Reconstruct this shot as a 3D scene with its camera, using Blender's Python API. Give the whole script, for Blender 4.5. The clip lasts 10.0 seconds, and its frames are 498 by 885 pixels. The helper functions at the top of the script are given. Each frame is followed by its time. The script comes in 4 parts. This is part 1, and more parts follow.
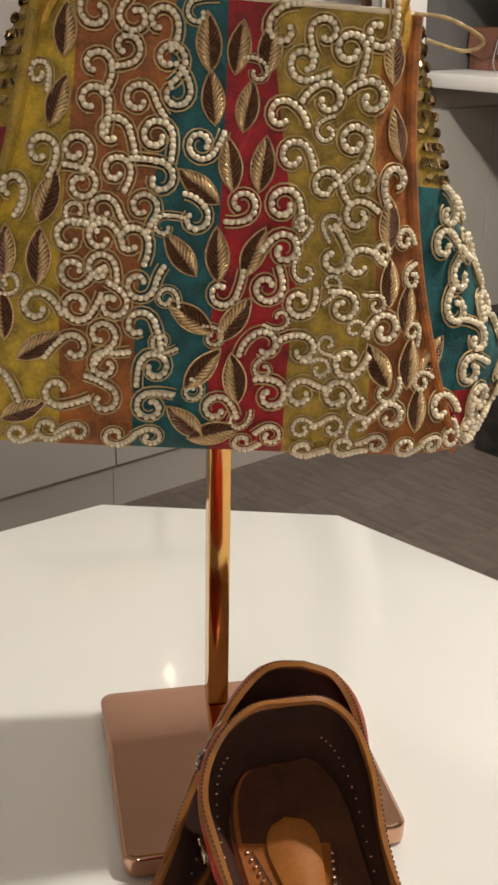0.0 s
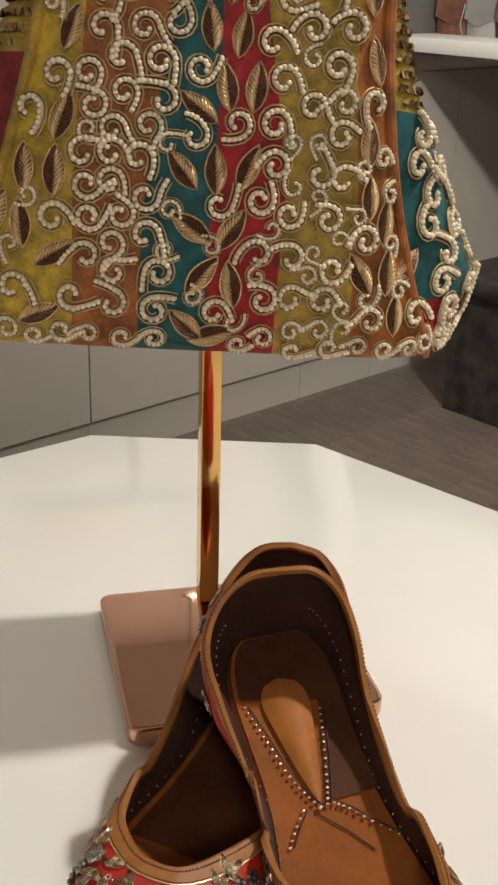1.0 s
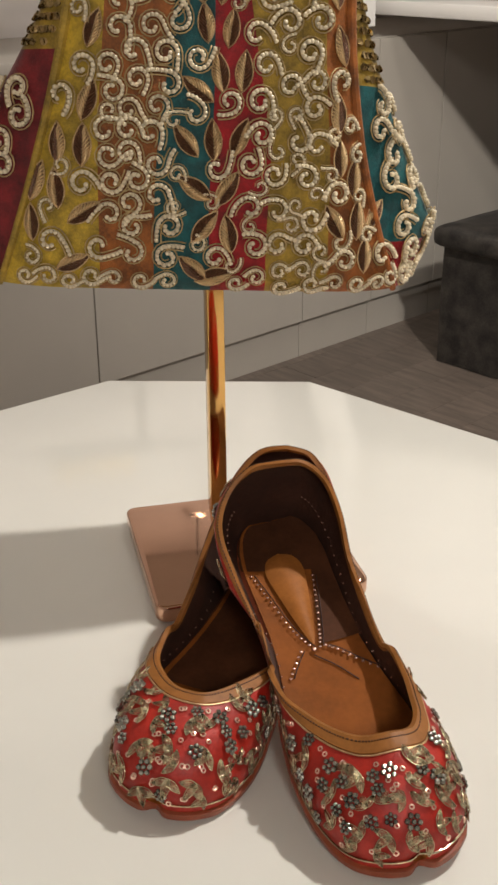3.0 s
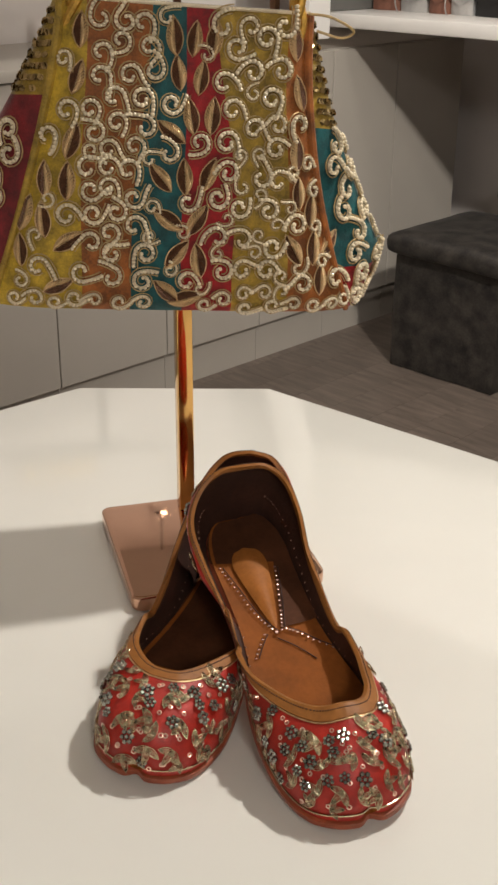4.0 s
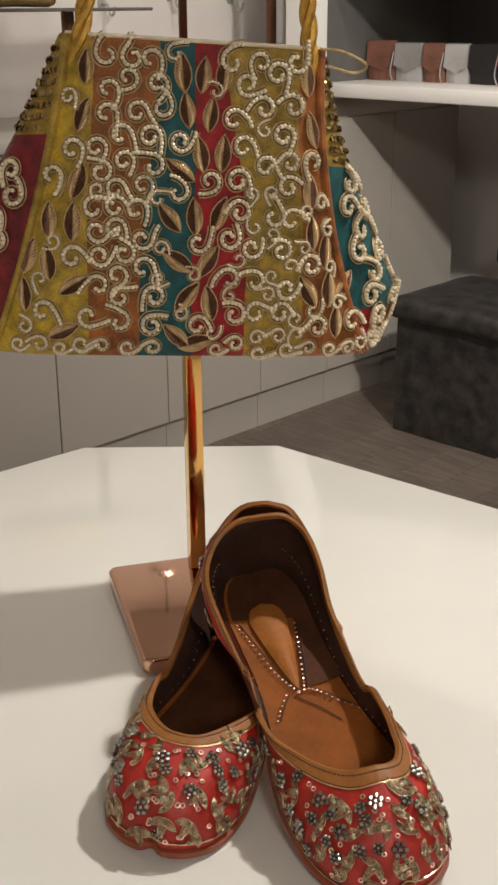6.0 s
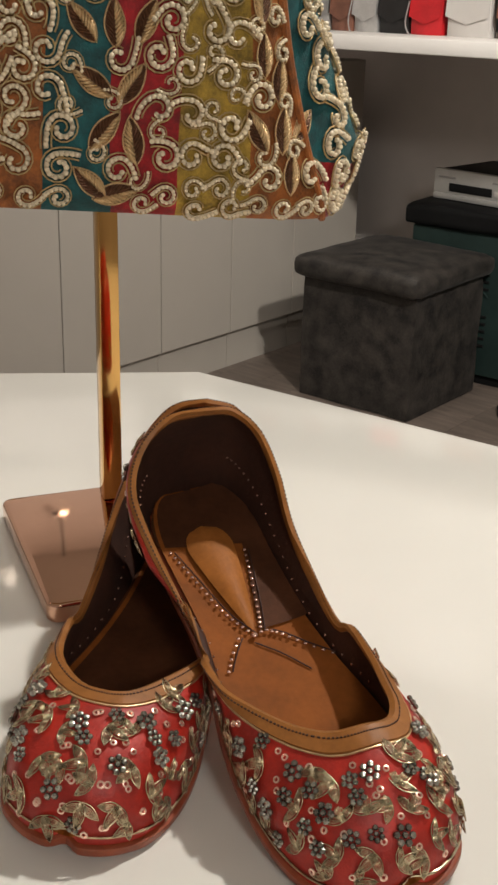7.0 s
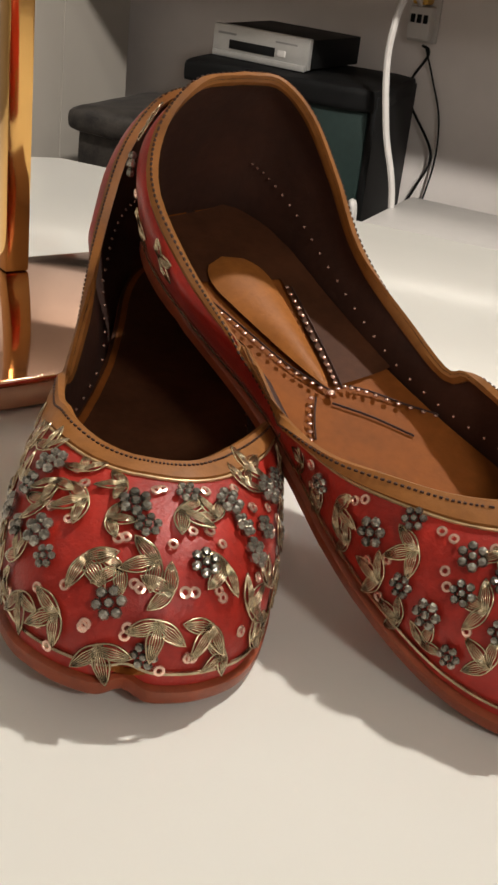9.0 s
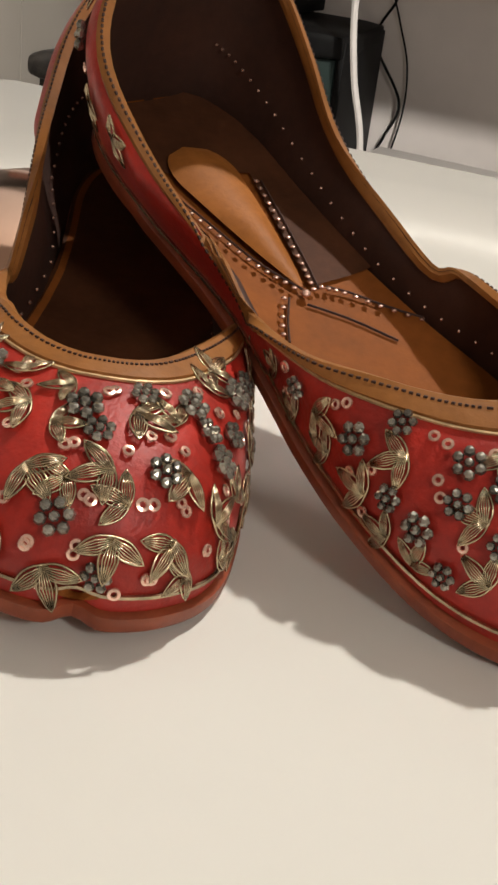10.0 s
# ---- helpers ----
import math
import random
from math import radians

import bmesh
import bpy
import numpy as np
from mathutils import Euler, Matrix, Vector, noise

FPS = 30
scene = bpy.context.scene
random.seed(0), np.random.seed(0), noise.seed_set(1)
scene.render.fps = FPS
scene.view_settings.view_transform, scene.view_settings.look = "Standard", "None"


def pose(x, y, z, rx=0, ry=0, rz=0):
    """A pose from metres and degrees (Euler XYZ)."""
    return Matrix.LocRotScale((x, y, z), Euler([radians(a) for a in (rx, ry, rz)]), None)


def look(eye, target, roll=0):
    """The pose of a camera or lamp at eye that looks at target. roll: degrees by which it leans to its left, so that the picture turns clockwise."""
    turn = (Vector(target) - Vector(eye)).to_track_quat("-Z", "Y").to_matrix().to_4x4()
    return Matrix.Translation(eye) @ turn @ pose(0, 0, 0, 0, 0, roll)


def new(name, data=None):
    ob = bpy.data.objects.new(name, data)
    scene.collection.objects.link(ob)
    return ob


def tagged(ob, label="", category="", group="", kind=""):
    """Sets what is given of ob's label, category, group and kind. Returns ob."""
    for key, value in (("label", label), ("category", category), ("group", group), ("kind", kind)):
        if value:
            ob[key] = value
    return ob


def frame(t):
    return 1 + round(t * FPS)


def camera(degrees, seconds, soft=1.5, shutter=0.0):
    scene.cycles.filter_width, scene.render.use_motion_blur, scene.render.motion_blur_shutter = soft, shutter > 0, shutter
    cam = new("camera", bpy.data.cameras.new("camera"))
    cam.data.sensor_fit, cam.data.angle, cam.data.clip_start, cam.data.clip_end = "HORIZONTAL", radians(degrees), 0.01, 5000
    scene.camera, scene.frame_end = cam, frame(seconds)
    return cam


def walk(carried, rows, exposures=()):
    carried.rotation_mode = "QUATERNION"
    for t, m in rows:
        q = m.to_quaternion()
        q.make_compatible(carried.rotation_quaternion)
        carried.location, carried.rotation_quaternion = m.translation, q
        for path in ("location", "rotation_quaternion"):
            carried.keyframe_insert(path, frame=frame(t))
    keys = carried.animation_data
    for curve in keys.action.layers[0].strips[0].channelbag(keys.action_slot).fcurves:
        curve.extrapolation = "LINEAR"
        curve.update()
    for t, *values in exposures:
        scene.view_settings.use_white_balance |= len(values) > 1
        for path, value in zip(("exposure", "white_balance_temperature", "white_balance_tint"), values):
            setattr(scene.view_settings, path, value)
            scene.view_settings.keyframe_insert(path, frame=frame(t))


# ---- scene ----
cam = camera(24.4, 10.0, soft=2.7)
PATH = [
    (0, (0.056, -0.606, 0.424), (-0.063, 1.252, -0.308), 1.1),
    (0.5, (0.053, -0.644, 0.421), (-0.043, 1.207, -0.331), 1.1),
    (1, (0.047, -0.672, 0.411), (-0.013, 1.171, -0.365), 1.6),
    (1.5, (0.045, -0.705, 0.404), (-0.013, 1.139, -0.367), 1.5),
    (2, (0.039, -0.739, 0.413), (0.003, 1.097, -0.379), 1.6),
    (2.2, (0.049, -0.751, 0.408), (-0.011, 1.091, -0.37), 0.8),
    (3.3, (0.054, -0.824, 0.446), (-0.002, 0.986, -0.403), -0.8),
    (3.5, (0.052, -0.838, 0.451), (0.025, 0.969, -0.405), -0.3),
    (4, (0.048, -0.874, 0.471), (0.059, 0.947, -0.356), 0.4),
    (4.5, (0.045, -0.898, 0.476), (0.077, 0.953, -0.28), -0.3),
    (5, (0.03, -0.893, 0.478), (0.086, 0.974, -0.237), 0.3),
    (5.2, (0.038, -0.89, 0.473), (0.074, 0.983, -0.229), 0.3),
    (6.3, (0.037, -0.818, 0.422), (0.05, 1.05, -0.29), -0.5),
    (6.5, (0.022, -0.795, 0.403), (0.096, 1.075, -0.303), 1.0),
    (7, (0.016, -0.713, 0.335), (0.214, 1.136, -0.402), 1.5),
    (7.5, (-0.031, -0.66, 0.29), (0.334, 1.133, -0.517), 2.6),
    (8, (-0.061, -0.63, 0.259), (0.435, 1.12, -0.573), 3.7),
    (8.5, (-0.071, -0.593, 0.22), (0.521, 1.12, -0.627), 5.1),
    (9, (-0.078, -0.569, 0.201), (0.565, 1.115, -0.666), 6.9),
    (9.5, (-0.084, -0.552, 0.184), (0.589, 1.101, -0.719), 7.9),
    (10, (-0.066, -0.544, 0.17), (0.626, 1.091, -0.751), 7.4),
]
walk(cam, [(t, look(eye, target, roll)) for t, eye, target, roll in PATH], [(0, -0.05), (4.5, -0.10), (7, -0.13), (8.2, 0.04), (10, 0.14)])

# ---------------------------------------------------------------- light
world = bpy.data.worlds.new("world")
scene.world = world
world.use_nodes = True
world.node_tree.nodes["Background"].inputs[0].default_value = (1.0, 0.86, 0.7, 1)
world.node_tree.nodes["Background"].inputs[1].default_value = 0.05

ROOM = pose(0.79, 3.15, 0, 0, 0, -45)   # x along the worktop wall, -y along the cabinet run
FLOOR, CEIL = -0.765, 1.75


def lamp(name, place, target, watts, size, colour=(1, 0.95, 0.88), spread=180):
    data = bpy.data.lights.new(name, "AREA")
    data.shape, data.size, data.energy, data.color = "DISK", size, watts, colour
    data.spread = radians(spread)
    ob = new(name, data)
    ob.matrix_world = look(place, target)
    return ob


KEY = (0.86, 0.15, 1.70)
lamp("key_downlight", KEY, (0.0, -0.15, 0), 25, 0.08)
# fill lamps added to brighten front, sides and far corner; no fixture is in view
lamp("front_downlight", (0.55, -2.5, 1.66), (0.3, 0.3, 0.0), 24, 0.5)
lamp("left_downlight", (-1.6, 0.4, 1.70), (-0.3, 0.3, -0.3), 1.5, 0.35)
lamp("back_downlight", (0.35, 1.75, 1.70), (0.45, 2.4, -0.7), 11.5, 0.30)
lamp("right_downlight", (1.0, -0.5, 1.70), (1.25, 2.6, -0.30), 15, 0.14, spread=70)

# ---------------------------------------------------------------- materials


def material(name, colour, rough=0.5, metal=0.0, vary=0.12, scale=30, bump=0.0, bump_scale=200, second=None, coat=0.0, sheen=0.0, rvary=0.0, stretch=(1, 1, 1), island=0.0, spec=0.5):
    m = bpy.data.materials.new(name)
    m.use_nodes = True
    nt = m.node_tree
    b = nt.nodes["Principled BSDF"]
    tc = nt.nodes.new("ShaderNodeTexCoord")
    mp = nt.nodes.new("ShaderNodeMapping")
    mp.inputs["Scale"].default_value = stretch
    nt.links.new(tc.outputs["Object"], mp.inputs["Vector"])
    n1 = nt.nodes.new("ShaderNodeTexNoise")
    n1.inputs["Scale"].default_value, n1.inputs["Detail"].default_value = scale, 8
    n2 = nt.nodes.new("ShaderNodeTexNoise")
    n2.inputs["Scale"].default_value, n2.inputs["Detail"].default_value = scale * 7, 4
    for n in (n1, n2):
        nt.links.new(mp.outputs[0], n.inputs["Vector"])
    add = nt.nodes.new("ShaderNodeMath")
    add.operation = "MULTIPLY_ADD"
    nt.links.new(n2.outputs["Fac"], add.inputs[0])
    add.inputs[1].default_value = 0.4
    nt.links.new(n1.outputs["Fac"], add.inputs[2])
    ramp = nt.nodes.new("ShaderNodeValToRGB")
    lo = [c * (1 - vary) for c in colour]
    hi = list(second) if second else [min(1, c * (1 + vary)) for c in colour]
    ramp.color_ramp.elements[0].position, ramp.color_ramp.elements[0].color = 0.5, (*lo, 1)
    ramp.color_ramp.elements[1].position, ramp.color_ramp.elements[1].color = 0.9, (*hi, 1)
    nt.links.new(add.outputs[0], ramp.inputs[0])
    out = ramp.outputs[0]
    if island:
        g = nt.nodes.new("ShaderNodeNewGeometry")
        oi = nt.nodes.new("ShaderNodeObjectInfo")
        s = nt.nodes.new("ShaderNodeMath")
        s.operation = "ADD"
        nt.links.new(g.outputs["Random Per Island"], s.inputs[0])
        nt.links.new(oi.outputs["Random"], s.inputs[1])
        mr = nt.nodes.new("ShaderNodeMapRange")
        mr.inputs["From Max"].default_value = 2
        mr.inputs["To Min"].default_value, mr.inputs["To Max"].default_value = 1 - island, 1 + island
        nt.links.new(s.outputs[0], mr.inputs["Value"])
        hs = nt.nodes.new("ShaderNodeHueSaturation")
        nt.links.new(mr.outputs[0], hs.inputs["Value"])
        nt.links.new(out, hs.inputs["Color"])
        out = hs.outputs[0]
    nt.links.new(out, b.inputs["Base Color"])
    b.inputs["Roughness"].default_value, b.inputs["Metallic"].default_value = rough, metal
    b.inputs["Specular IOR Level"].default_value = spec
    if rvary:
        mr = nt.nodes.new("ShaderNodeMapRange")
        mr.inputs["To Min"].default_value, mr.inputs["To Max"].default_value = max(0.02, rough - rvary), min(1, rough + rvary)
        nt.links.new(n1.outputs["Fac"], mr.inputs["Value"])
        nt.links.new(mr.outputs[0], b.inputs["Roughness"])
    b.inputs["Coat Weight"].default_value = coat
    b.inputs["Coat Roughness"].default_value = 0.15
    if sheen:
        b.inputs["Sheen Weight"].default_value, b.inputs["Sheen Roughness"].default_value = sheen, 0.35
    if bump:
        n3 = nt.nodes.new("ShaderNodeTexNoise")
        n3.inputs["Scale"].default_value, n3.inputs["Detail"].default_value = bump_scale, 5
        nt.links.new(mp.outputs[0], n3.inputs["Vector"])
        bp = nt.nodes.new("ShaderNodeBump")
        bp.inputs["Strength"].default_value, bp.inputs["Distance"].default_value = bump, 0.0006
        nt.links.new(n3.outputs["Fac"], bp.inputs["Height"])
        nt.links.new(bp.outputs[0], b.inputs["Normal"])
    return m


TABLE_WHITE = material("white gloss laminate", (0.80, 0.782, 0.722), 0.08, vary=0.02, scale=3, rvary=0.02)
ROSE_GOLD = material("polished rose gold", (0.66, 0.40, 0.28), 0.06, 1.0, vary=0.03, scale=15, rvary=0.03)
GOLD_TUBE = material("polished yellow gold", (0.80, 0.47, 0.16), 0.10, 1.0, vary=0.04, scale=20, rvary=0.04)
CABINET = material("taupe lacquer", (0.42, 0.38, 0.33), 0.45, vary=0.03, scale=2, bump=0.03, bump_scale=60)
WHITE_BOARD = material("white board", (0.78, 0.75, 0.71), 0.4, vary=0.03, scale=3)
WALL_PAINT = material("warm white paint", (0.74, 0.68, 0.64), 0.8, vary=0.05, scale=2, bump=0.08, bump_scale=120)
# grey board, darkened by the shade of the recess
SHADED_NICHE = material("dark grey board", (0.12, 0.115, 0.105), 0.6, vary=0.08, scale=3)
CEILING_PAINT = material("white ceiling paint", (0.75, 0.72, 0.68), 0.9, vary=0.03, scale=2)
VELVET = material("crushed grey velvet", (0.009, 0.007, 0.006), 0.6, vary=0.45, scale=24, second=(0.042, 0.035, 0.029), sheen=0.05, bump=0.9, bump_scale=70)
BLACK = material("black textured plastic", (0.006, 0.006, 0.006), 0.6, spec=0.15, vary=0.2, scale=20, bump=0.15, bump_scale=300)
GREEN_STEEL = material("dark green painted steel", (0.014, 0.026, 0.023), 0.55, spec=0.2, vary=0.2, scale=8)
STEEL = material("brushed silver plastic", (0.45, 0.44, 0.42), 0.35, 0.5, vary=0.08, scale=10)
WHITE_PLASTIC = material("white plastic", (0.56, 0.53, 0.50), 0.4, vary=0.03, scale=10)
DARK_BAR = material("dark print", (0.25, 0.24, 0.23), 0.6, vary=0.05)
PANEL_WOOD = material("grey oak plank", (0.125, 0.098, 0.080), 0.42, vary=0.3, scale=6, stretch=(1, 9, 1), bump=0.1, bump_scale=60, island=0.25)
GROUT = material("dark joint", (0.06, 0.05, 0.04), 0.9)
BAG_SILVER = material("silver clutch leather", (0.62, 0.61, 0.60), 0.3, 0.7, vary=0.1, scale=20, bump=0.2, bump_scale=90)
BAG_BROWN = material("brown clutch leather", (0.20, 0.085, 0.055), 0.45, vary=0.25, scale=20, bump=0.2, bump_scale=90)
BAG_RED = material("red clutch leather", (0.50, 0.015, 0.02), 0.4, vary=0.15, scale=20, bump=0.2, bump_scale=90)
BAG_BLACK = material("black clutch leather", (0.012, 0.011, 0.011), 0.45, vary=0.2, scale=20)
SMOKED = material("smoked acrylic", (0.10, 0.09, 0.08), 0.15, vary=0.05)
BRONZE = material("dark bronze tube", (0.16, 0.085, 0.05), 0.3, 0.9, vary=0.1)

RED_SILK = material("scarlet raw silk", (0.410, 0.0202, 0.0102), 0.45, vary=0.25, scale=60, sheen=0.05, bump=0.35, bump_scale=900)
TAN = material("tan leather", (0.29, 0.112, 0.026), 0.48, spec=0.3, vary=0.22, scale=45, bump=0.25, bump_scale=420, rvary=0.08)
TAN_PALE = material("saffron tan insole leather", (0.245, 0.0740, 0.0144), 0.6, spec=0.1, vary=0.2, scale=40, bump=0.2, bump_scale=500, rvary=0.08)
# insole tan with the shade inside the shoes put into its colour
SHADED_TAN = material("brown insole leather", (0.072, 0.025, 0.010), 0.65, vary=0.25, scale=40, bump=0.2, bump_scale=500, spec=0.15)
PAD = material("polished tan heel leather", (0.36, 0.125, 0.025), 0.55, vary=0.2, scale=60, bump=0.2, bump_scale=500, spec=0.2)
BROWN = material("brown lining leather", (0.048, 0.016, 0.008), 0.7, vary=0.28, scale=40, bump=0.3, bump_scale=380)
SOLE = material("red-brown sole leather", (0.28, 0.060, 0.022), 0.45, vary=0.3, scale=50, bump=0.2, bump_scale=300)
THREAD = material("pale gold thread", (0.64, 0.45, 0.24), 0.38, 0.6, vary=0.2, scale=300)
ZARI = material("antique gold wire", (0.54, 0.43, 0.28), 0.24, 0.95, vary=0.3, scale=250, island=0.3)
GEM = material("smoky faceted crystal", (0.30, 0.28, 0.24), 0.22, 0.8, vary=0.25, scale=200, island=0.45)
SEQUIN = material("pink gold sequin", (0.90, 0.58, 0.46), 0.22, 0.8, vary=0.1, scale=200, island=0.2)
PEARL = material("cream pearl", (0.82, 0.70, 0.50), 0.25, vary=0.12, scale=150, coat=0.5, island=0.18)
ROPE = material("dull gold cord", (0.50, 0.36, 0.17), 0.45, 0.35, vary=0.3, scale=300, bump=0.6, bump_scale=1500)
DABKA = material("bronze sequin leaf", (0.13, 0.055, 0.026), 0.3, 0.5, vary=0.35, scale=300, bump=0.5, bump_scale=900)
GOLD_CORD = material("yellow gold braid", (0.62, 0.36, 0.07), 0.38, 0.65, vary=0.3, scale=200, bump=0.6, bump_scale=1200)
GOLD_SEQ = material("antique gold sequin", (0.42, 0.30, 0.13), 0.22, 0.9, vary=0.3, scale=200, island=0.5)


def velvet(name, colour):
    return material(name, colour, 0.6, vary=0.5, scale=90, sheen=0.12, bump=0.9, bump_scale=1100)


V_YELLOW = velvet("mustard yellow velvet", (0.45, 0.295, 0.024))
V_OLIVE = velvet("olive gold velvet", (0.35, 0.222, 0.026))
V_ORANGE = velvet("burnt orange velvet", (0.31, 0.095, 0.016))
V_TEAL = velvet("teal velvet", (0.004, 0.080, 0.086))
V_RED = velvet("crimson velvet", (0.31, 0.004, 0.008))
V_MAROON = velvet("maroon velvet", (0.17, 0.010, 0.013))

# ---------------------------------------------------------------- mesh helpers


def add_box(bm, lo, hi, bevel=0.0, seg=2):
    r = bmesh.ops.create_cube(bm, size=1)
    for v in r["verts"]:
        v.co = [lo[i] + (v.co[i] + 0.5) * (hi[i] - lo[i]) for i in range(3)]
    if bevel:
        edges = {e for v in r["verts"] for e in v.link_edges}
        bmesh.ops.bevel(bm, geom=list(edges), offset=bevel, segments=seg, affect="EDGES", profile=0.5)


def box_mesh(lo, hi, bevel=0.0, seg=2):
    bm = bmesh.new()
    add_box(bm, lo, hi, bevel, seg)
    return bm


def part(name, bm, mat, parent=None, label="", smooth=True, m=None):
    me = bpy.data.meshes.new(name)
    bm.normal_update()
    if smooth:
        for f in bm.faces:
            f.smooth = True
        for e in bm.edges:
            e.smooth = not (len(e.link_faces) == 2 and e.calc_face_angle(0) > 0.6)
    bm.to_mesh(me)
    bm.free()
    me.materials.append(mat)
    return place(name, me, parent, label, m)


def place(name, me, parent=None, label="", m=None):
    ob = new(name, me)
    if parent:
        ob.parent = parent
    if m:
        ob.matrix_basis = m
    if label:
        ob["label"] = label
    return ob


def thing(name, m, label, category, group=""):
    ob = new(name)
    ob.matrix_basis = m
    ob.empty_display_size = 0.02
    return tagged(ob, label, category, group)


def add_tube(bm, pts, r, sides=6, cap=True, flat=1.0, up=None):
    pts = [Vector(p) for p in pts]
    rings = []
    n = None
    for i, p in enumerate(pts):
        t = (pts[min(i + 1, len(pts) - 1)] - pts[max(i - 1, 0)]).normalized()
        if up is not None:
            b = t.cross(Vector(up)).normalized()
            n = b.cross(t).normalized()
        else:
            if n is None:
                n = t.orthogonal().normalized()
            n = (n - t * n.dot(t)).normalized()
            b = t.cross(n)
        rr = r(i / (len(pts) - 1)) if callable(r) else r
        rings.append([bm.verts.new(p + (b * math.cos(a) + n * math.sin(a) * flat) * rr) for a in (2 * math.pi * k / sides for k in range(sides))])
    for a, c in zip(rings, rings[1:]):
        for k in range(sides):
            bm.faces.new((a[k], a[(k + 1) % sides], c[(k + 1) % sides], c[k]))
    if cap:
        bm.faces.new(rings[0][::-1])
        bm.faces.new(rings[-1])


def add_ball(bm, c, r, u=8, v=5, squash=1.0):
    c = Vector(c)
    top, bot = bm.verts.new(c + Vector((0, 0, r * squash))), bm.verts.new(c - Vector((0, 0, r * squash)))
    rows = []
    for j in range(1, v):
        a = math.pi * j / v
        rows.append([bm.verts.new(c + Vector((r * math.sin(a) * math.cos(2 * math.pi * k / u), r * math.sin(a) * math.sin(2 * math.pi * k / u), r * squash * math.cos(a)))) for k in range(u)])
    for k in range(u):
        bm.faces.new((top, rows[0][k], rows[0][(k + 1) % u]))
        bm.faces.new((bot, rows[-1][(k + 1) % u], rows[-1][k]))
        for a, b in zip(rows, rows[1:]):
            bm.faces.new((a[k], b[k], b[(k + 1) % u], a[(k + 1) % u]))


def grid_mesh(rows, close=False):
    bm = bmesh.new()
    vs = [[bm.verts.new(p) for p in r] for r in rows]
    for a, b in zip(vs, vs[1:]):
        n = len(a)
        for k in range(n if close else n - 1):
            q = (a[k], a[(k + 1) % n], b[(k + 1) % n], b[k])
            bm.faces.new(q)
    return bm


def weld(bm, d=1e-5):
    bmesh.ops.remove_doubles(bm, verts=bm.verts, dist=d)
    return bm


def extrude_outline(pts, z0, z1, bevel=0.0):
    bm = bmesh.new()
    f = bm.faces.new([bm.verts.new((x, y, z0)) for x, y in pts])
    r = bmesh.ops.extrude_face_region(bm, geom=[f])
    for v in r["geom"]:
        if isinstance(v, bmesh.types.BMVert):
            v.co.z = z1
    bmesh.ops.recalc_face_normals(bm, faces=bm.faces)
    if bevel:
        bmesh.ops.bevel(bm, geom=[e for e in bm.edges if abs(e.verts[0].co.z - e.verts[1].co.z) < 1e-6], offset=bevel, segments=3, affect="EDGES", profile=0.5)
    return bm


def curve_through(ctrl, n):
    """Catmull-Rom points through the control points, evenly along their index."""
    c = [Vector(p) for p in ctrl]
    c = [c[0] * 2 - c[1]] + c + [c[-1] * 2 - c[-2]]
    out = []
    for i in range(n):
        t = i / (n - 1) * (len(c) - 3)
        k = min(int(t), len(c) - 4)
        t -= k
        p0, p1, p2, p3 = c[k:k + 4]
        out.append(0.5 * (2 * p1 + (p2 - p0) * t + (2 * p0 - 5 * p1 + 4 * p2 - p3) * t * t + (3 * p1 - p0 - 3 * p2 + p3) * t ** 3))
    return out


def sit(pos, normal, spin=0.0, size=1.0, mirror=False):
    q = Vector(normal).to_track_quat("Z", "Y").to_matrix().to_4x4()
    return Matrix.Translation(pos) @ q @ Matrix.Rotation(spin, 4, "Z") @ Matrix.Diagonal((-size if mirror else size, size, size, 1))

# ---------------------------------------------------------------- structure


def structure(name, bm, mat, m=ROOM, label="", smooth=False):
    ob = part(name, bm, mat, None, label, smooth, m)
    ob["kind"] = "structure"
    return ob


floor = structure("floor", box_mesh((-0.6, -5.3, FLOOR - 0.06), (4.9, 0.25, FLOOR - 0.004)), GROUT)
structure("ceiling", box_mesh((-0.6, -5.3, CEIL), (4.9, 0.25, CEIL + 0.08)), CEILING_PAINT)
structure("wall_west", box_mesh((-0.6, -5.2, FLOOR), (-0.5, 0.15, CEIL)), WALL_PAINT)
structure("wall_north", box_mesh((-0.6, 0.15, FLOOR), (4.9, 0.25, CEIL)), WALL_PAINT)
structure("wall_east", box_mesh((4.8, -5.2, FLOOR), (4.9, 0.15, CEIL)), WALL_PAINT)
structure("wall_south", box_mesh((-0.6, -5.3, FLOOR), (4.9, -5.2, CEIL)), WALL_PAINT)
structure("trim", box_mesh((0.002, 0.134, FLOOR), (4.8, 0.149, FLOOR + 0.07), 0.003), WHITE_BOARD)
structure("pillar", box_mesh((-0.08, -0.79, 0.158), (0.0, -0.70, CEIL), 0.002), WHITE_BOARD)

# ---------------------------------------------------------------- cabinet run along the west wall
SEAMS = [-0.02, -0.37, -0.675, -0.98, -1.35, -1.72, -2.09, -2.46, -2.83, -3.2]
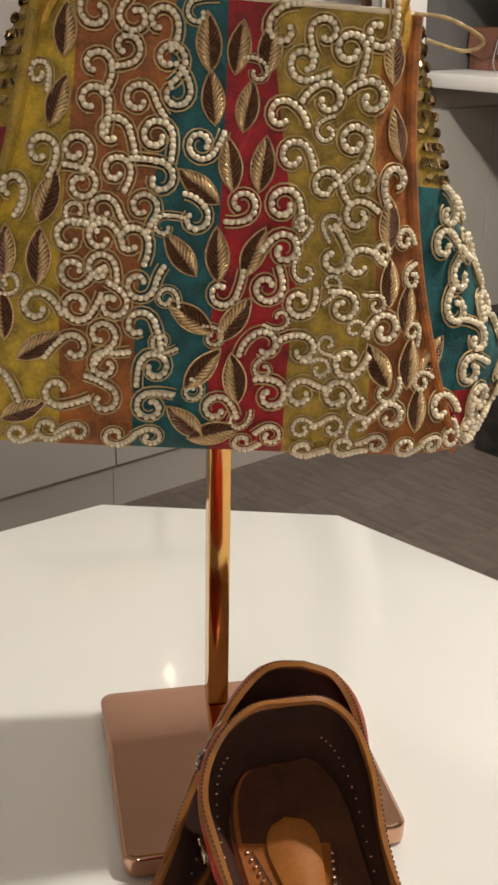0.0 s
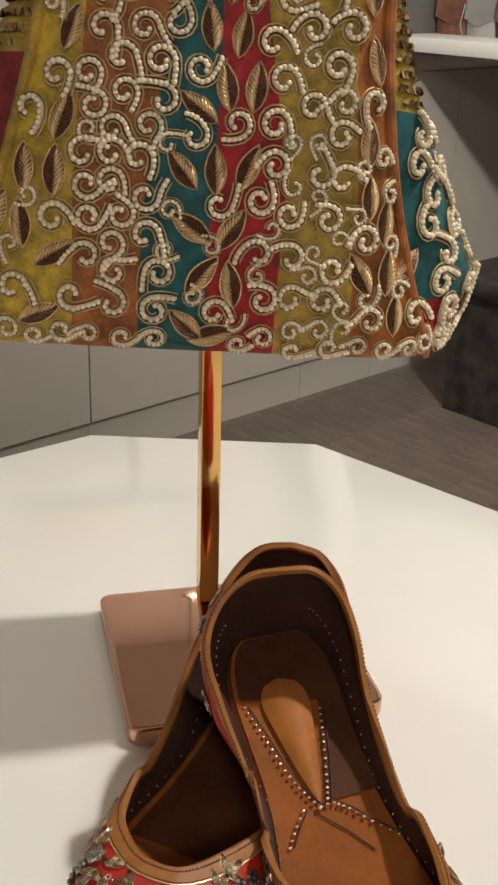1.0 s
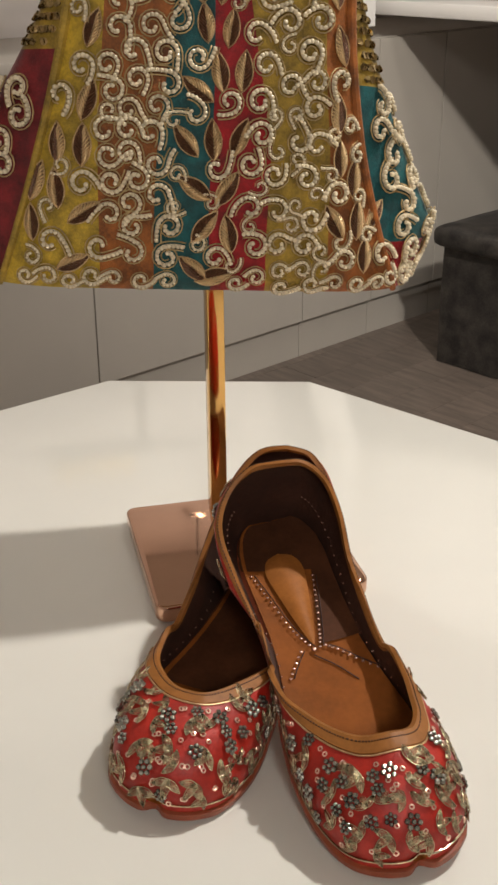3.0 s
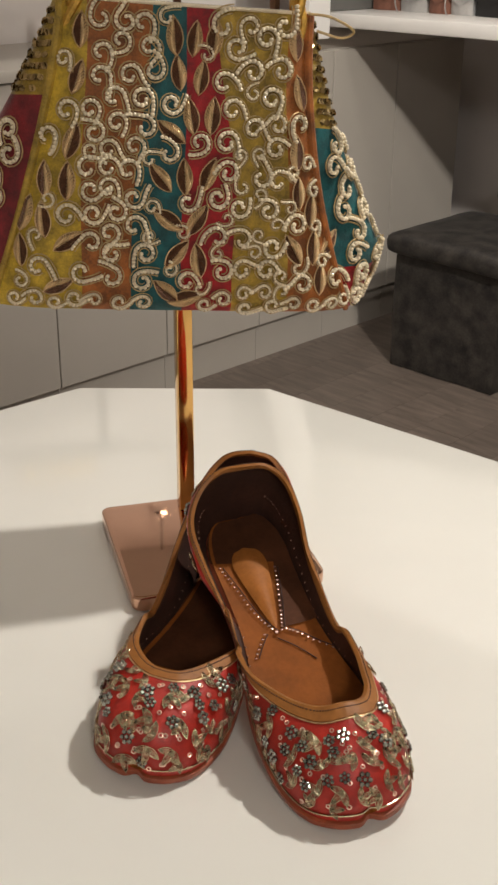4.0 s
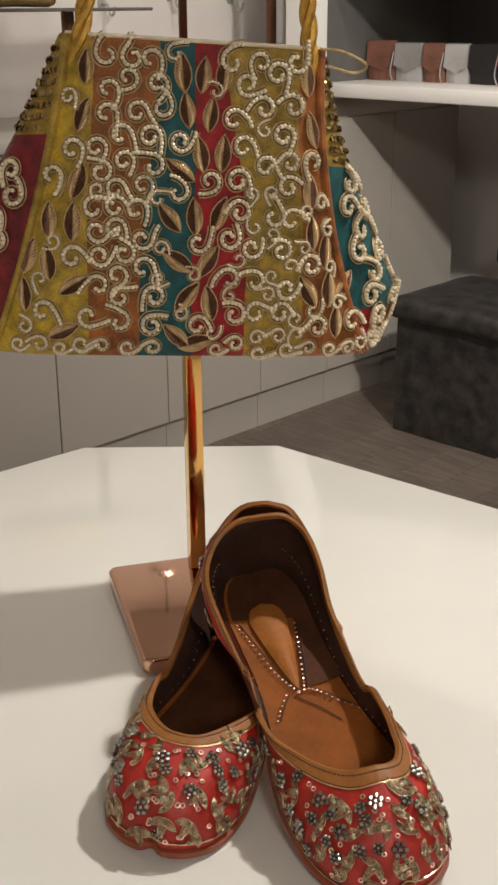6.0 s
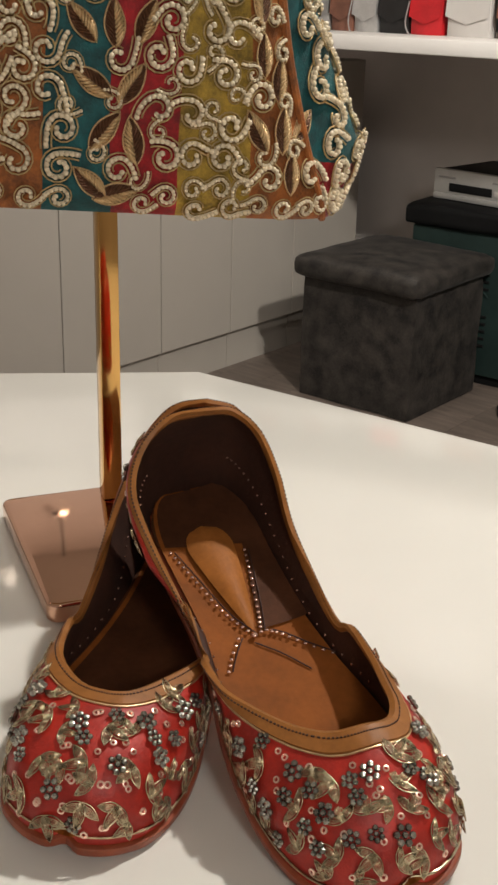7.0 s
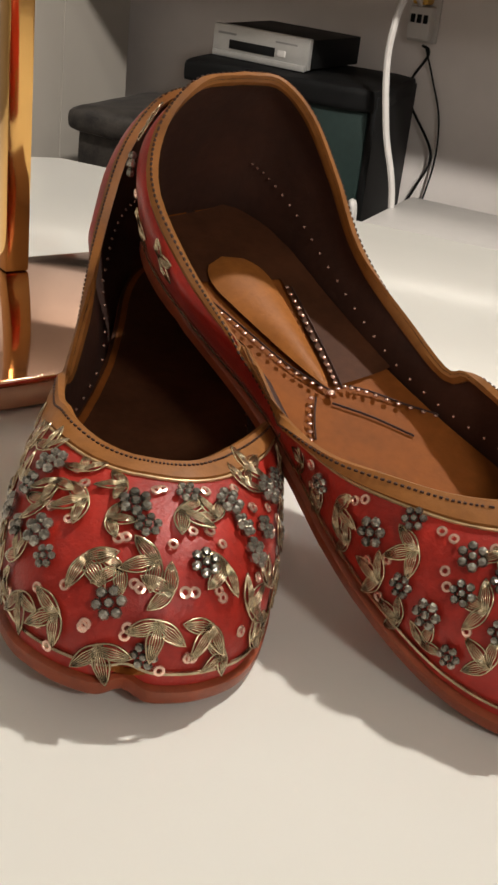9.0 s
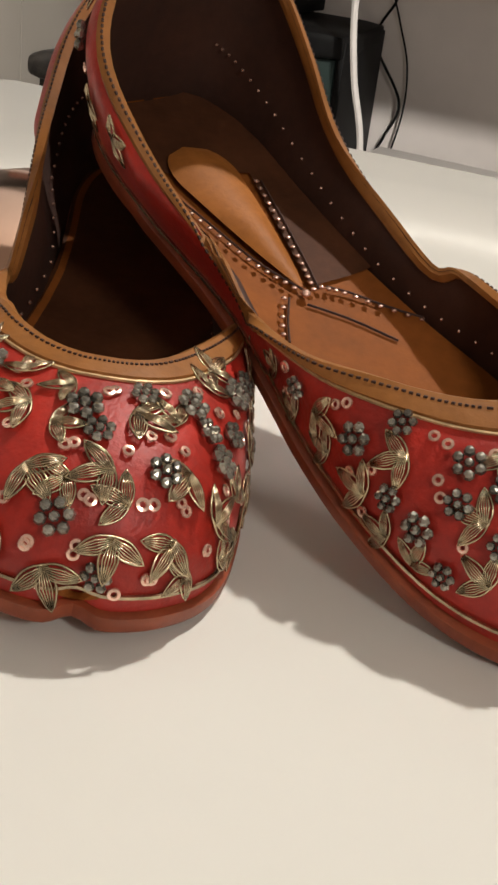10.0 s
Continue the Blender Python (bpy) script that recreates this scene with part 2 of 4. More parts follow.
for y1, y0 in zip(SEAMS, SEAMS[1:]):
    cab = thing("base_cabinet", ROOM @ pose(-0.25, (y0 + y1) / 2, FLOOR), "taupe handleless base cabinet with one flat door", "cabinet", "base cabinets")
    h = (y1 - y0) / 2
    part("body", box_mesh((-0.245, -h + 0.001, 0.11), (0.228, h - 0.001, 0.89)), CABINET, cab, smooth=False)
    part("plinth", box_mesh((-0.2, -h + 0.001, 0), (0.235, h - 0.001, 0.108)), CABINET, cab, smooth=False)
    part("door", box_mesh((0.230, -h + 0.002, 0.114), (0.25, h - 0.002, 0.888), 0.0015), CABINET, cab, smooth=False)
counter = thing("counter_top", ROOM @ pose(-0.25, -2.0, 0.127), "pale taupe counter top on the base cabinets", "counter")
part("board", box_mesh((-0.248, -1.9, 0), (0.262, 1.22, 0.028), 0.003), CABINET, counter)

# ---------------------------------------------------------------- worktop with a dark recess over it
work = thing("shelf_board", ROOM @ pose(0, 0, 0), "deep white shelf board fixed along the wall", "shelf")
part("board", box_mesh((-0.078, -0.66, 0.186), (3.9, 0.148, 0.224), 0.003), WHITE_BOARD, work)
# the recess's shade is put into the dark grey of these panels
part("back_panel", box_mesh((-0.078, -0.02, 0.226), (3.9, -0.004, 0.50)), SHADED_NICHE, work)
part("side_panel", box_mesh((-0.078, -0.65, 0.226), (-0.06, -0.022, 0.50)), SHADED_NICHE, work)
upper = thing("wall_cabinet", ROOM @ pose(0, 0, 0.503), "white wall cabinet over a dark recess", "cabinet")
part("body", box_mesh((-0.078, -0.60, 0), (3.9, 0.147, 0.8), 0.002), WHITE_BOARD, upper)
for k in range(7):
    part("door", box_mesh((-0.078 + k * 0.56, -0.622, 0.001), (-0.078 + (k + 1) * 0.56 - 0.003, -0.602, 0.8), 0.0015), WHITE_BOARD, upper)


def clutch(x, w, h, mat, label, lean=0.0, y=-0.42, chain=False):
    ob = thing("clutch_bag", ROOM @ pose(x + w / 2, y, 0.2245, 8, 0, lean), label, "purse", "clutch bags on the shelf")
    bm = bmesh.new()
    rows = []
    for j in range(9):
        v = j / 8
        d = 0.022 * (1 - 0.75 * v ** 1.5) + 0.004
        hw = w / 2 * (1 - 0.05 * v)
        rows.append([(hw * math.cos(a) * (1 if abs(math.cos(a)) > 0.4 else 1), d * math.sin(a), h * v) for a in (2 * math.pi * k / 24 for k in range(24))])
        rows[-1] = [(max(-hw, min(hw, x0 * 1.35)), y0, z0) for x0, y0, z0 in rows[-1]]
    bm.free()
    bm = grid_mesh(rows, True)
    bmesh.ops.holes_fill(bm, edges=bm.edges)
    bmesh.ops.recalc_face_normals(bm, faces=bm.faces)
    part("body", bm, mat, ob)
    flap = grid_mesh([[(w / 2 * 0.97 * (2 * i / 8 - 1), -0.024 + 0.016 * v - 0.004, h * (0.45 + 0.55 * v) - 0.02 * (1 - v) * (1 - abs(2 * i / 8 - 1))) for i in range(9)] for v in (0, 0.3, 0.6, 0.9, 1.0)])
    part("flap", flap, mat, ob)
    if chain:
        bm = bmesh.new()
        add_tube(bm, curve_through([(-w * 0.48, -0.024, h * 0.8), (-w * 0.52, -0.04, h * 0.3), (-w * 0.2, -0.06, 0.004), (w * 0.2, -0.05, 0.004)], 20), 0.002, 6)
        part("chain", bm, BAG_SILVER, ob, "thin silver chain")
    return ob


clutch(-0.055, 0.10, 0.115, BAG_BROWN, "dusty brown leather clutch leaning on the shelf", 10)
clutch(0.05, 0.10, 0.11, BAG_SILVER, "metallic silver clutch standing on the shelf", chain=True)
clutch(0.155, 0.075, 0.11, BAG_BROWN, "small brown leather clutch between silver ones")
clutch(0.232, 0.085, 0.11, BAG_SILVER, "crumpled silver clutch beside a black one", -4, chain=True)
clutch(0.318, 0.095, 0.11, BAG_BLACK, "black leather clutch standing on the shelf")
clutch(0.418, 0.10, 0.11, BAG_RED, "bright red clutch with a silver chain", chain=True)
clutch(0.53, 0.13, 0.12, WHITE_PLASTIC, "pale grey folded pouch at the end of the row")
clutch(0.68, 0.12, 0.12, BAG_BROWN, "rose brown clutch at the end of the row")

# ---------------------------------------------------------------- ottoman
stool = thing("ottoman", ROOM @ pose(0.482, -0.531, FLOOR), "square storage ottoman in crushed dark grey velvet", "stool")


def soft_box(lo, hi, bevel, puff, cuts=8):
    bm = box_mesh(lo, hi)
    bmesh.ops.subdivide_edges(bm, edges=bm.edges, cuts=cuts, use_grid_fill=True)
    c = [(a + b) / 2 for a, b in zip(lo, hi)]
    hsz = [(b - a) / 2 for a, b in zip(lo, hi)]
    for v in bm.verts:
        q = Vector([v.co[i] - c[i] for i in range(3)])
        inner = Vector([max(-(hsz[i] - bevel), min(hsz[i] - bevel, q[i])) for i in range(3)])
        d = q - inner
        if d.length > 1e-6:
            q = inner + d.normalized() * bevel
        k = (1 - min(1, abs(q.x / hsz[0])) ** 3) * (1 - min(1, abs(q.y / hsz[1])) ** 3)
        if q.z > 0:
            q.z += puff * k
        q += Vector((noise.noise(q * 9), noise.noise(q * 9 + Vector((5, 0, 0))), noise.noise(q * 9 + Vector((0, 5, 0))))) * 0.004
        v.co = Vector(c) + q
    return bm


part("body", soft_box((-0.186, -0.184, 0), (0.186, 0.184, 0.355), 0.008, 0), VELVET, stool)
part("lid", soft_box((-0.208, -0.216, 0.345), (0.208, 0.216, 0.412), 0.028, 0.010, 12), VELVET, stool, "padded velvet lid with rounded edges")

# ---------------------------------------------------------------- dark metal chest with a disc player
chest = thing("metal_chest", ROOM @ pose(0.64, -0.075, FLOOR, 0, 0, 4), "dark green metal cabinet with a black cover", "cabinet")
part("body", box_mesh((-0.262, -0.215, 0.03), (0.262, 0.17, 0.455), 0.006), GREEN_STEEL, chest)
part("cover", soft_box((-0.285, -0.235, 0.452), (0.285, 0.18, 0.520), 0.02, 0.004, 10), BLACK, chest, "thick black cover")
part("base", box_mesh((-0.25, -0.2, 0), (0.25, 0.16, 0.05), 0.004), BLACK, chest)
part("side_panel", box_mesh((0.2635, -0.215, 0.03), (0.285, 0.17, 0.50), 0.004), BLACK, chest)
for k in range(5):
    part("vent", box_mesh((-0.14, -0.219, 0.29 + k * 0.022), (0.0, -0.2155, 0.298 + k * 0.022), 0.001), BLACK, chest)
    part("vent", box_mesh((-0.14, -0.219, 0.12 + k * 0.022), (0.0, -0.2155, 0.128 + k * 0.022), 0.001), BLACK, chest)
bm = bmesh.new()
add_tube(bm, [(0.15, -0.214, 0.32), (0.15, -0.235, 0.32)], 0.02, 20)
part("knob", bm, BLACK, chest)
bm = bmesh.new()
add_tube(bm, [(-0.07 + 0.075 * math.cos(a), -0.2175, 0.25 + 0.05 * math.sin(a)) for a in np.linspace(0.4, 2.7, 20)], 0.003, 6)
part("pressed_arc", bm, GREEN_STEEL, chest)

player = thing("disc_player", ROOM @ pose(0.575, -0.09, -0.242, 0, 0, -6), "silver disc player with a dark display strip", "player")
part("body", box_mesh((-0.155, -0.13, 0.008), (0.155, 0.15, 0.085), 0.004), BLACK, player)
part("front_panel", box_mesh((-0.157, -0.148, 0.006), (0.157, -0.128, 0.088), 0.003), STEEL, player, "brushed silver front")
part("display", box_mesh((-0.10, -0.151, 0.026), (0.05, -0.1475, 0.050), 0.001), BLACK, player)
part("button", box_mesh((0.06, -0.152, 0.030), (0.085, -0.147, 0.046), 0.001), WHITE_PLASTIC, player)
part("lower_lip", box_mesh((-0.152, -0.156, 0.002), (0.152, -0.146, 0.018), 0.002), STEEL, player)
for sx in (-0.12, 0.12):
    part("foot", box_mesh((sx - 0.015, -0.1, 0), (sx + 0.015, 0.1, 0.009)), BLACK, player)
part("marking", box_mesh((-0.14, -0.1495, 0.062), (-0.08, -0.1478, 0.068)), DARK_BAR, player)
part("marking", box_mesh((0.05, -0.1495, 0.064), (0.12, -0.1478, 0.069)), DARK_BAR, player)

carton = thing("white_carton", ROOM @ pose(1.375, -0.40, FLOOR), "white cardboard box standing on the floor", "box")
part("body", box_mesh((-0.32, -0.20, 0), (0.32, 0.20, 0.238), 0.002), WHITE_PLASTIC, carton)
part("lid", box_mesh((-0.325, -0.205, 0.205), (0.325, 0.205, 0.245), 0.003), WHITE_PLASTIC, carton)
for z in (0.09, 0.155):
    part("print", box_mesh((-0.28, -0.2025, z), (-0.12, -0.2004, z + 0.018)), DARK_BAR, carton, "grey printed bar")

socket = thing("wall_socket", ROOM @ pose(0.893, 0.149, -0.085), "white plug adaptor on the wall", "socket")
part("plate", box_mesh((-0.045, -0.012, -0.07), (0.045, 0, 0.07), 0.004), WHITE_PLASTIC, socket)
part("adaptor", box_mesh((-0.034, -0.055, -0.06), (0.034, -0.0125, 0.03), 0.006), WHITE_PLASTIC, socket)
part("plug", box_mesh((-0.022, -0.075, 0.035), (0.022, -0.0125, 0.068), 0.006), GOLD_CORD, socket, "yellowed plug")
for k in range(3):
    part("switch", box_mesh((-0.026 + k * 0.019, -0.059, -0.015), (-0.013 + k * 0.019, -0.0545, 0.008), 0.001), BLACK, socket)


def cable(name, pts, r, mat, label):
    bm = bmesh.new()
    add_tube(bm, curve_through(pts, 60), r, 8)
    return tagged(part(name, bm, mat, None, label, True, ROOM), category="cable")


cable("cable", [(0.893, 0.09, -0.05), (0.90, -0.02, 0.0), (0.985, -0.30, 0.0), (0.985, -0.36, -0.06), (0.98, -0.36, -0.17), (1.005, -0.36, -0.33), (1.05, -0.36, -0.50), (1.06, -0.36, -0.757)], 0.009, WHITE_PLASTIC, "thick white cable hanging from the socket")
cable("cable", [(0.905, 0.12, -0.16), (0.927, 0.125, -0.184), (0.884, 0.125, -0.30), (0.985, 0.12, -0.454), (0.96, 0.11, -0.56), (0.93, 0.12, -0.62)], 0.004, BLACK, "thin black cable looping down the wall")
cable("cable", [(0.915, 0.12, -0.16), (0.95, 0.13, -0.25), (0.99, 0.13, -0.36), (1.0, 0.12, -0.5), (0.96, 0.12, -0.72)], 0.003, BLACK, "thin black cable behind the white one")
cable("cable", [(0.955, -0.40, -0.60), (0.955, -0.40, -0.53), (0.965, -0.41, -0.53), (0.975, -0.41, -0.62), (1.0, -0.42, -0.68), (1.03, -0.44, -0.757)], 0.011, WHITE_PLASTIC, "white plastic hose curling up from the floor")
cable("cable", [(0.80, -0.44, -0.757), (0.86, -0.52, -0.757), (0.95, -0.50, -0.757), (0.92, -0.43, -0.757), (0.84, -0.46, -0.757)], 0.006, BLACK, "coiled black cable on the floor")

# ---------------------------------------------------------------- display stands on the counter
rack = thing("display_riser", ROOM @ pose(-0.16, -1.5, 0.1555), "dark glass shelf on a bronze post", "display stand")
part("shelf", box_mesh((-0.16, -0.36, 0.275), (0.14, 0.16, 0.283), 0.002), SMOKED, rack)
bm = box_mesh((-0.012, -0.012, 0.006), (0.012, 0.012, 0.2745), 0.002)
part("post", bm, BRONZE, rack)
part("foot", box_mesh((-0.07, -0.07, 0), (0.07, 0.07, 0.006), 0.002), BRONZE, rack)
rod = thing("display_post", ROOM @ pose(-0.16, -0.765, 0.1555), "bronze display post with a weighted foot", "display stand")
part("post", box_mesh((-0.011, -0.011, 0.006), (0.011, 0.011, 0.62), 0.002), BRONZE, rod)
part("foot", box_mesh((-0.07, -0.07, 0), (0.07, 0.07, 0.006), 0.002), BRONZE, rod)
purse = thing("sequin_purse", ROOM @ pose(-0.16, -1.68, 0.4395), "peach and gold sequinned purse on the glass shelf", "purse")
part("body", soft_box((-0.04, -0.13, 0), (0.04, 0.13, 0.13), 0.02, 0.0, 10), GOLD_SEQ, purse)
for y, z in ((-1.12, 0.45), (-0.86, 0.47), (-0.6, 0.46)):
    hk = thing("wall_hook", ROOM @ pose(-0.5, y, z), "small chrome hook on the wall", "hook", "wall hooks")
    bm = bmesh.new()
    add_tube(bm, [(0.001, 0, 0), (0.006, 0, 0)], 0.014, 16)
    part("plate", bm, STEEL, hk)
    bm = bmesh.new()
    add_tube(bm, curve_through([(0.005, 0, 0), (0.03, 0, -0.005), (0.04, 0, -0.03), (0.055, 0, -0.03), (0.062, 0, -0.01)], 16), 0.004, 8)
    part("arm", bm, STEEL, hk)

# rims added at the unseen ceiling lamps and fills, and small spots over the counter
for x, y, r in ((KEY[0], KEY[1], 0.06), (0.55, -2.5, 0.26), (-1.6, 0.4, 0.19), (0.35, 1.75, 0.16), (1.0, -0.5, 0.08)):
    dl = thing("downlight", pose(x, y, CEIL), "round white rim added at an unseen ceiling lamp", "lamp", "ceiling downlights")
    bm = bmesh.new()
    ring = [[((r + dr) * math.cos(2 * math.pi * k / 32), (r + dr) * math.sin(2 * math.pi * k / 32), dz) for k in range(32)] for dr, dz in ((0, -0.001), (0, -0.012), (0.018, -0.010), (0.02, -0.001))]
    part("rim", grid_mesh(ring, True), WHITE_PLASTIC, dl)
GLOW = bpy.data.materials.new("lamp glow")
GLOW.use_nodes = True
GLOW.node_tree.nodes["Principled BSDF"].inputs["Emission Color"].default_value = (1, 0.85, 0.65, 1)
GLOW.node_tree.nodes["Principled BSDF"].inputs["Emission Strength"].default_value = 22
for wx, wy, wz in ((-0.62, 2.60, 1.13), (-0.54, 2.60, 1.15), (-0.42, 2.52, 1.08)):
    sp = thing("spot_lamp", pose(wx, wy, wz, 0, 0, 45), "small lit spot lamp over the counter", "lamp", "counter spots")
    bm = bmesh.new()
    add_tube(bm, [(0, 0.03, 0.02), (0, -0.028, -0.008)], 0.022, 20)
    part("housing", bm, BLACK, sp)
    bm = bmesh.new()
    add_ball(bm, (0, -0.03, -0.012), 0.016, 16, 10)
    part("bulb", bm, GLOW, sp)
    bm = bmesh.new()
    add_tube(bm, [(0, 0.0, 0.012), (0, 0.0, CEIL - wz)], 0.004, 8)
    part("stem", bm, BLACK, sp)

# ---------------------------------------------------------------- table
D = Vector((0.7585, -0.6517))
a0, a1 = Vector((-0.132, 0.308)), Vector((0.077, 0.308))
r1 = a1 + D * 0.75
l1 = a0 + Vector((-D.x, D.y)) * 0.75
ring = [a0, a1, r1, r1 + Vector((0, -0.21)), r1 + Vector((0, -0.21)) + Vector((-D.x, D.y)) * 0.75]
ring = ring + [l1 + Vector((0, -0.21)) + D * 0.75, l1 + Vector((0, -0.21)), l1]
table = thing("display_table", pose(0, 0, FLOOR), "white glossy eight-sided display table", "table")
part("tabletop", extrude_outline([tuple(p) for p in ring[::-1]], -FLOOR - 0.035, -FLOOR, 0.002), TABLE_WHITE, table)
part("pedestal", box_mesh((-0.2, -0.55, 0.0), (0.15, 0.0, -FLOOR - 0.036), 0.01), TABLE_WHITE, table)

# ---------------------------------------------------------------- bag stand
stand = thing("bag_stand", pose(0.0198, -0.0543, 0, 0, 0, 15.6), "polished rose gold bag stand with a square foot plate", "display stand")


def rounded(w, h, r, n=8):
    return [(sx * (w - r) + r * math.cos(a), sy * (h - r) + r * math.sin(a)) for sx, sy, q in ((1, 1, 0), (-1, 1, 1), (-1, -1, 2), (1, -1, 3)) for a in (math.pi / 2 * (q + k / n) for k in range(n + 1))]


part("base_plate", extrude_outline(rounded(0.0755, 0.0755, 0.008), 0.001, 0.0135, 0.0022), ROSE_GOLD, stand, "mirror-polished square plate")
part("pole", box_mesh((-0.0109, 0.0513, 0.0136), (0.0019, 0.0641, 0.34), 0.0012), GOLD_TUBE, stand, "square polished gold tube")
bm = bmesh.new()
add_box(bm, (-0.0072, 0.055, 0.3405), (-0.0018, 0.0604, 0.715), 0.0008)
part("inner_rod", bm, BRONZE, stand)
bm = bmesh.new()
add_tube(bm, curve_through([(-0.0045, 0.0577, 0.716), (-0.004, 0.04, 0.722), (0.0, 0.0, 0.712), (0.004, -0.03, 0.705), (0.006, -0.045, 0.712), (0.0065, -0.05, 0.725)], 24), 0.0035, 10)
part("hook", bm, GOLD_TUBE, stand)

# ---------------------------------------------------------------- hand bag
rng = random.Random(7)
BAG = pose(0.003, -0.113, 0.224, 0, 4.2, 11.3)
BH = 0.197


def bag_edge(v):
    k = max(0.0, 1 - v)
    return -0.081 - 0.045 * k ** 1.4, 0.080 + 0.045 * k * k


def bag_front(x, z):
    v = min(1, max(0, z / BH))
    xl, xr = bag_edge(v)
    c, h = (xl + xr) / 2, (xr - xl) / 2
    q = max(-1.0, min(1.0, (x - c) / h))
    y = -0.005 * (1 - q * q) * math.sin(math.pi * min(1, v + 0.12)) + 0.016 * v * v + 0.010 * abs(q) ** 8
    y += 0.006 * max(0.0, 1 - v / 0.06) ** 2
    y += 0.0016 * noise.noise(Vector((x * 28, z * 28, 3)))
    return Vector((x, y, z))


def bag_side(a, v, sgn):
    xl, xr = bag_edge(v)
    x = xr if sgn > 0 else xl
    depth = 0.030 + 0.072 * max(0, 1 - v) ** 0.7
    bulge = 0.060 * max(0, 1 - v) ** 0.75 * (0.30 + 0.70 * min(1, v / 0.22))
    f = bag_front(x, v * BH)
    pl = 0.003 * math.sin(a * 9) * v
    return Vector((x + sgn * (bulge * math.sin(math.pi * min(1, a * 1.0)) ** 0.8 + pl), f.y + depth * a, v * BH - 0.004 * math.sin(math.pi * a)))


def normal_of(fn, a, b, e=1e-3):
    p = fn(a, b)
    return (fn(a + e, b) - p).cross(fn(a, b + e) - p).normalized()


bag = thing("embroidered_handbag", BAG, "striped velvet handbag with pearl scroll embroidery hanging from a stand", "handbag")
TOPF = [0, 0.09, 0.35, 0.49, 0.61, 0.92, 1]
MIDF = [0, 0.169, 0.351, 0.513, 0.695, 0.883, 1]
BOTF = [0, 0.235, 0.365, 0.513, 0.655, 0.815, 1]
CLOTH = [(V_YELLOW, "mustard yellow velvet stripe"), (V_ORANGE, "burnt orange velvet stripe"), (V_TEAL, "teal velvet stripe"), (V_RED, "crimson velvet stripe"), (V_OLIVE, "olive gold velvet stripe"), (V_ORANGE, "burnt orange velvet stripe")]
for k, (mat, label) in enumerate(CLOTH):
    rows = []
    for j in range(41):
        v = j / 40
        xl, xr = bag_edge(v)
        fa, fb = ((BOTF[q] + (MIDF[q] - BOTF[q]) * v / 0.47 if v < 0.47 else MIDF[q] + (TOPF[q] - MIDF[q]) * (v - 0.47) / 0.53) + (0.006 * math.sin(v * 7 + q) if 0 < q < 6 else 0) for q in (k, k + 1))
        rows.append([bag_front(xl + (xr - xl) * (fa + (fb - fa) * i / 8), v * BH) for i in range(9)])
    part("stripe", grid_mesh(rows), mat, bag, label)
for sgn, bands in ((1, ((0, 0.16, V_RED, "crimson velvet gusset"), (0.16, 0.64, V_TEAL, "teal velvet gusset"), (0.64, 1.0, V_OLIVE, "gold gathered gusset top"))), (-1, ((0, 0.70, V_MAROON, "maroon velvet gusset"), (0.70, 1.0, V_OLIVE, "gold gathered gusset top")))):
    for v0, v1, mat, label in bands:
        rows = [[bag_side(i / 16, v0 + (v1 - v0) * j / 16, sgn) for i in range(17)] for j in range(17)]
        if sgn < 0:
            rows = [r[::-1] for r in rows]
        part("gusset", grid_mesh(rows), mat, bag, label)
rows = []
for j in range(21):
    v = j / 20
    pl, pr = bag_side(1, v, -1), bag_side(1, v, 1)
    rows.append([pr.lerp(pl, i / 10) for i in range(11)])
part("back_panel", grid_mesh(rows), V_MAROON, bag)
for v, nm, mat in ((0.0, "base", V_OLIVE), (0.965, "lining", V_MAROON)):
    rows = []
    for i in range(17):
        a = i / 16
        pl, pr = bag_side(a, v, -1), bag_side(a, v, 1)
        rows.append([pl.lerp(pr, q / 12) for q in range(13)])
    part(nm, grid_mesh(rows), mat, bag)
bm = bmesh.new()
add_tube(bm, [bag_front(bag_edge(1)[0] + (bag_edge(1)[1] - bag_edge(1)[0]) * i / 30, BH) + Vector((0, 0, 0.0008)) for i in range(31)], 0.0013, 6)
part("top_binding", bm, PEARL, bag, "thin cream top binding")
for sgn, mat in ((1, V_ORANGE), (-1, V_OLIVE)):
    bm = bmesh.new()
    add_tube(bm, [bag_side(0, j / 40, sgn) + Vector((0, -0.001, 0)) for j in range(41)], lambda q: 0.0022 + 0.0012 * q, 8)
    part("edge_piping", bm, mat, bag)


def scroll_path(turns, tail, wave, r0=0.0064):
    """A curl that opens outwards and runs off in a tail; its middle is the origin."""
    pts = []
    n = int(30 * turns)
    for i in range(n + 1):
        q = i / n
        a = 2 * math.pi * turns * q
        r = r0 * (0.36 + 0.64 * q ** 0.8)
        pts.append(Vector((r * math.cos(a), r * math.sin(a), 0)))
    t = (pts[-1] - pts[-2]).normalized()
    p = pts[-1].copy()
    for i in range(int(tail / 0.0008)):
        t = Matrix.Rotation(wave, 3, "Z") @ t
        p = p + t * 0.0008
        pts.append(p.copy())
    return pts


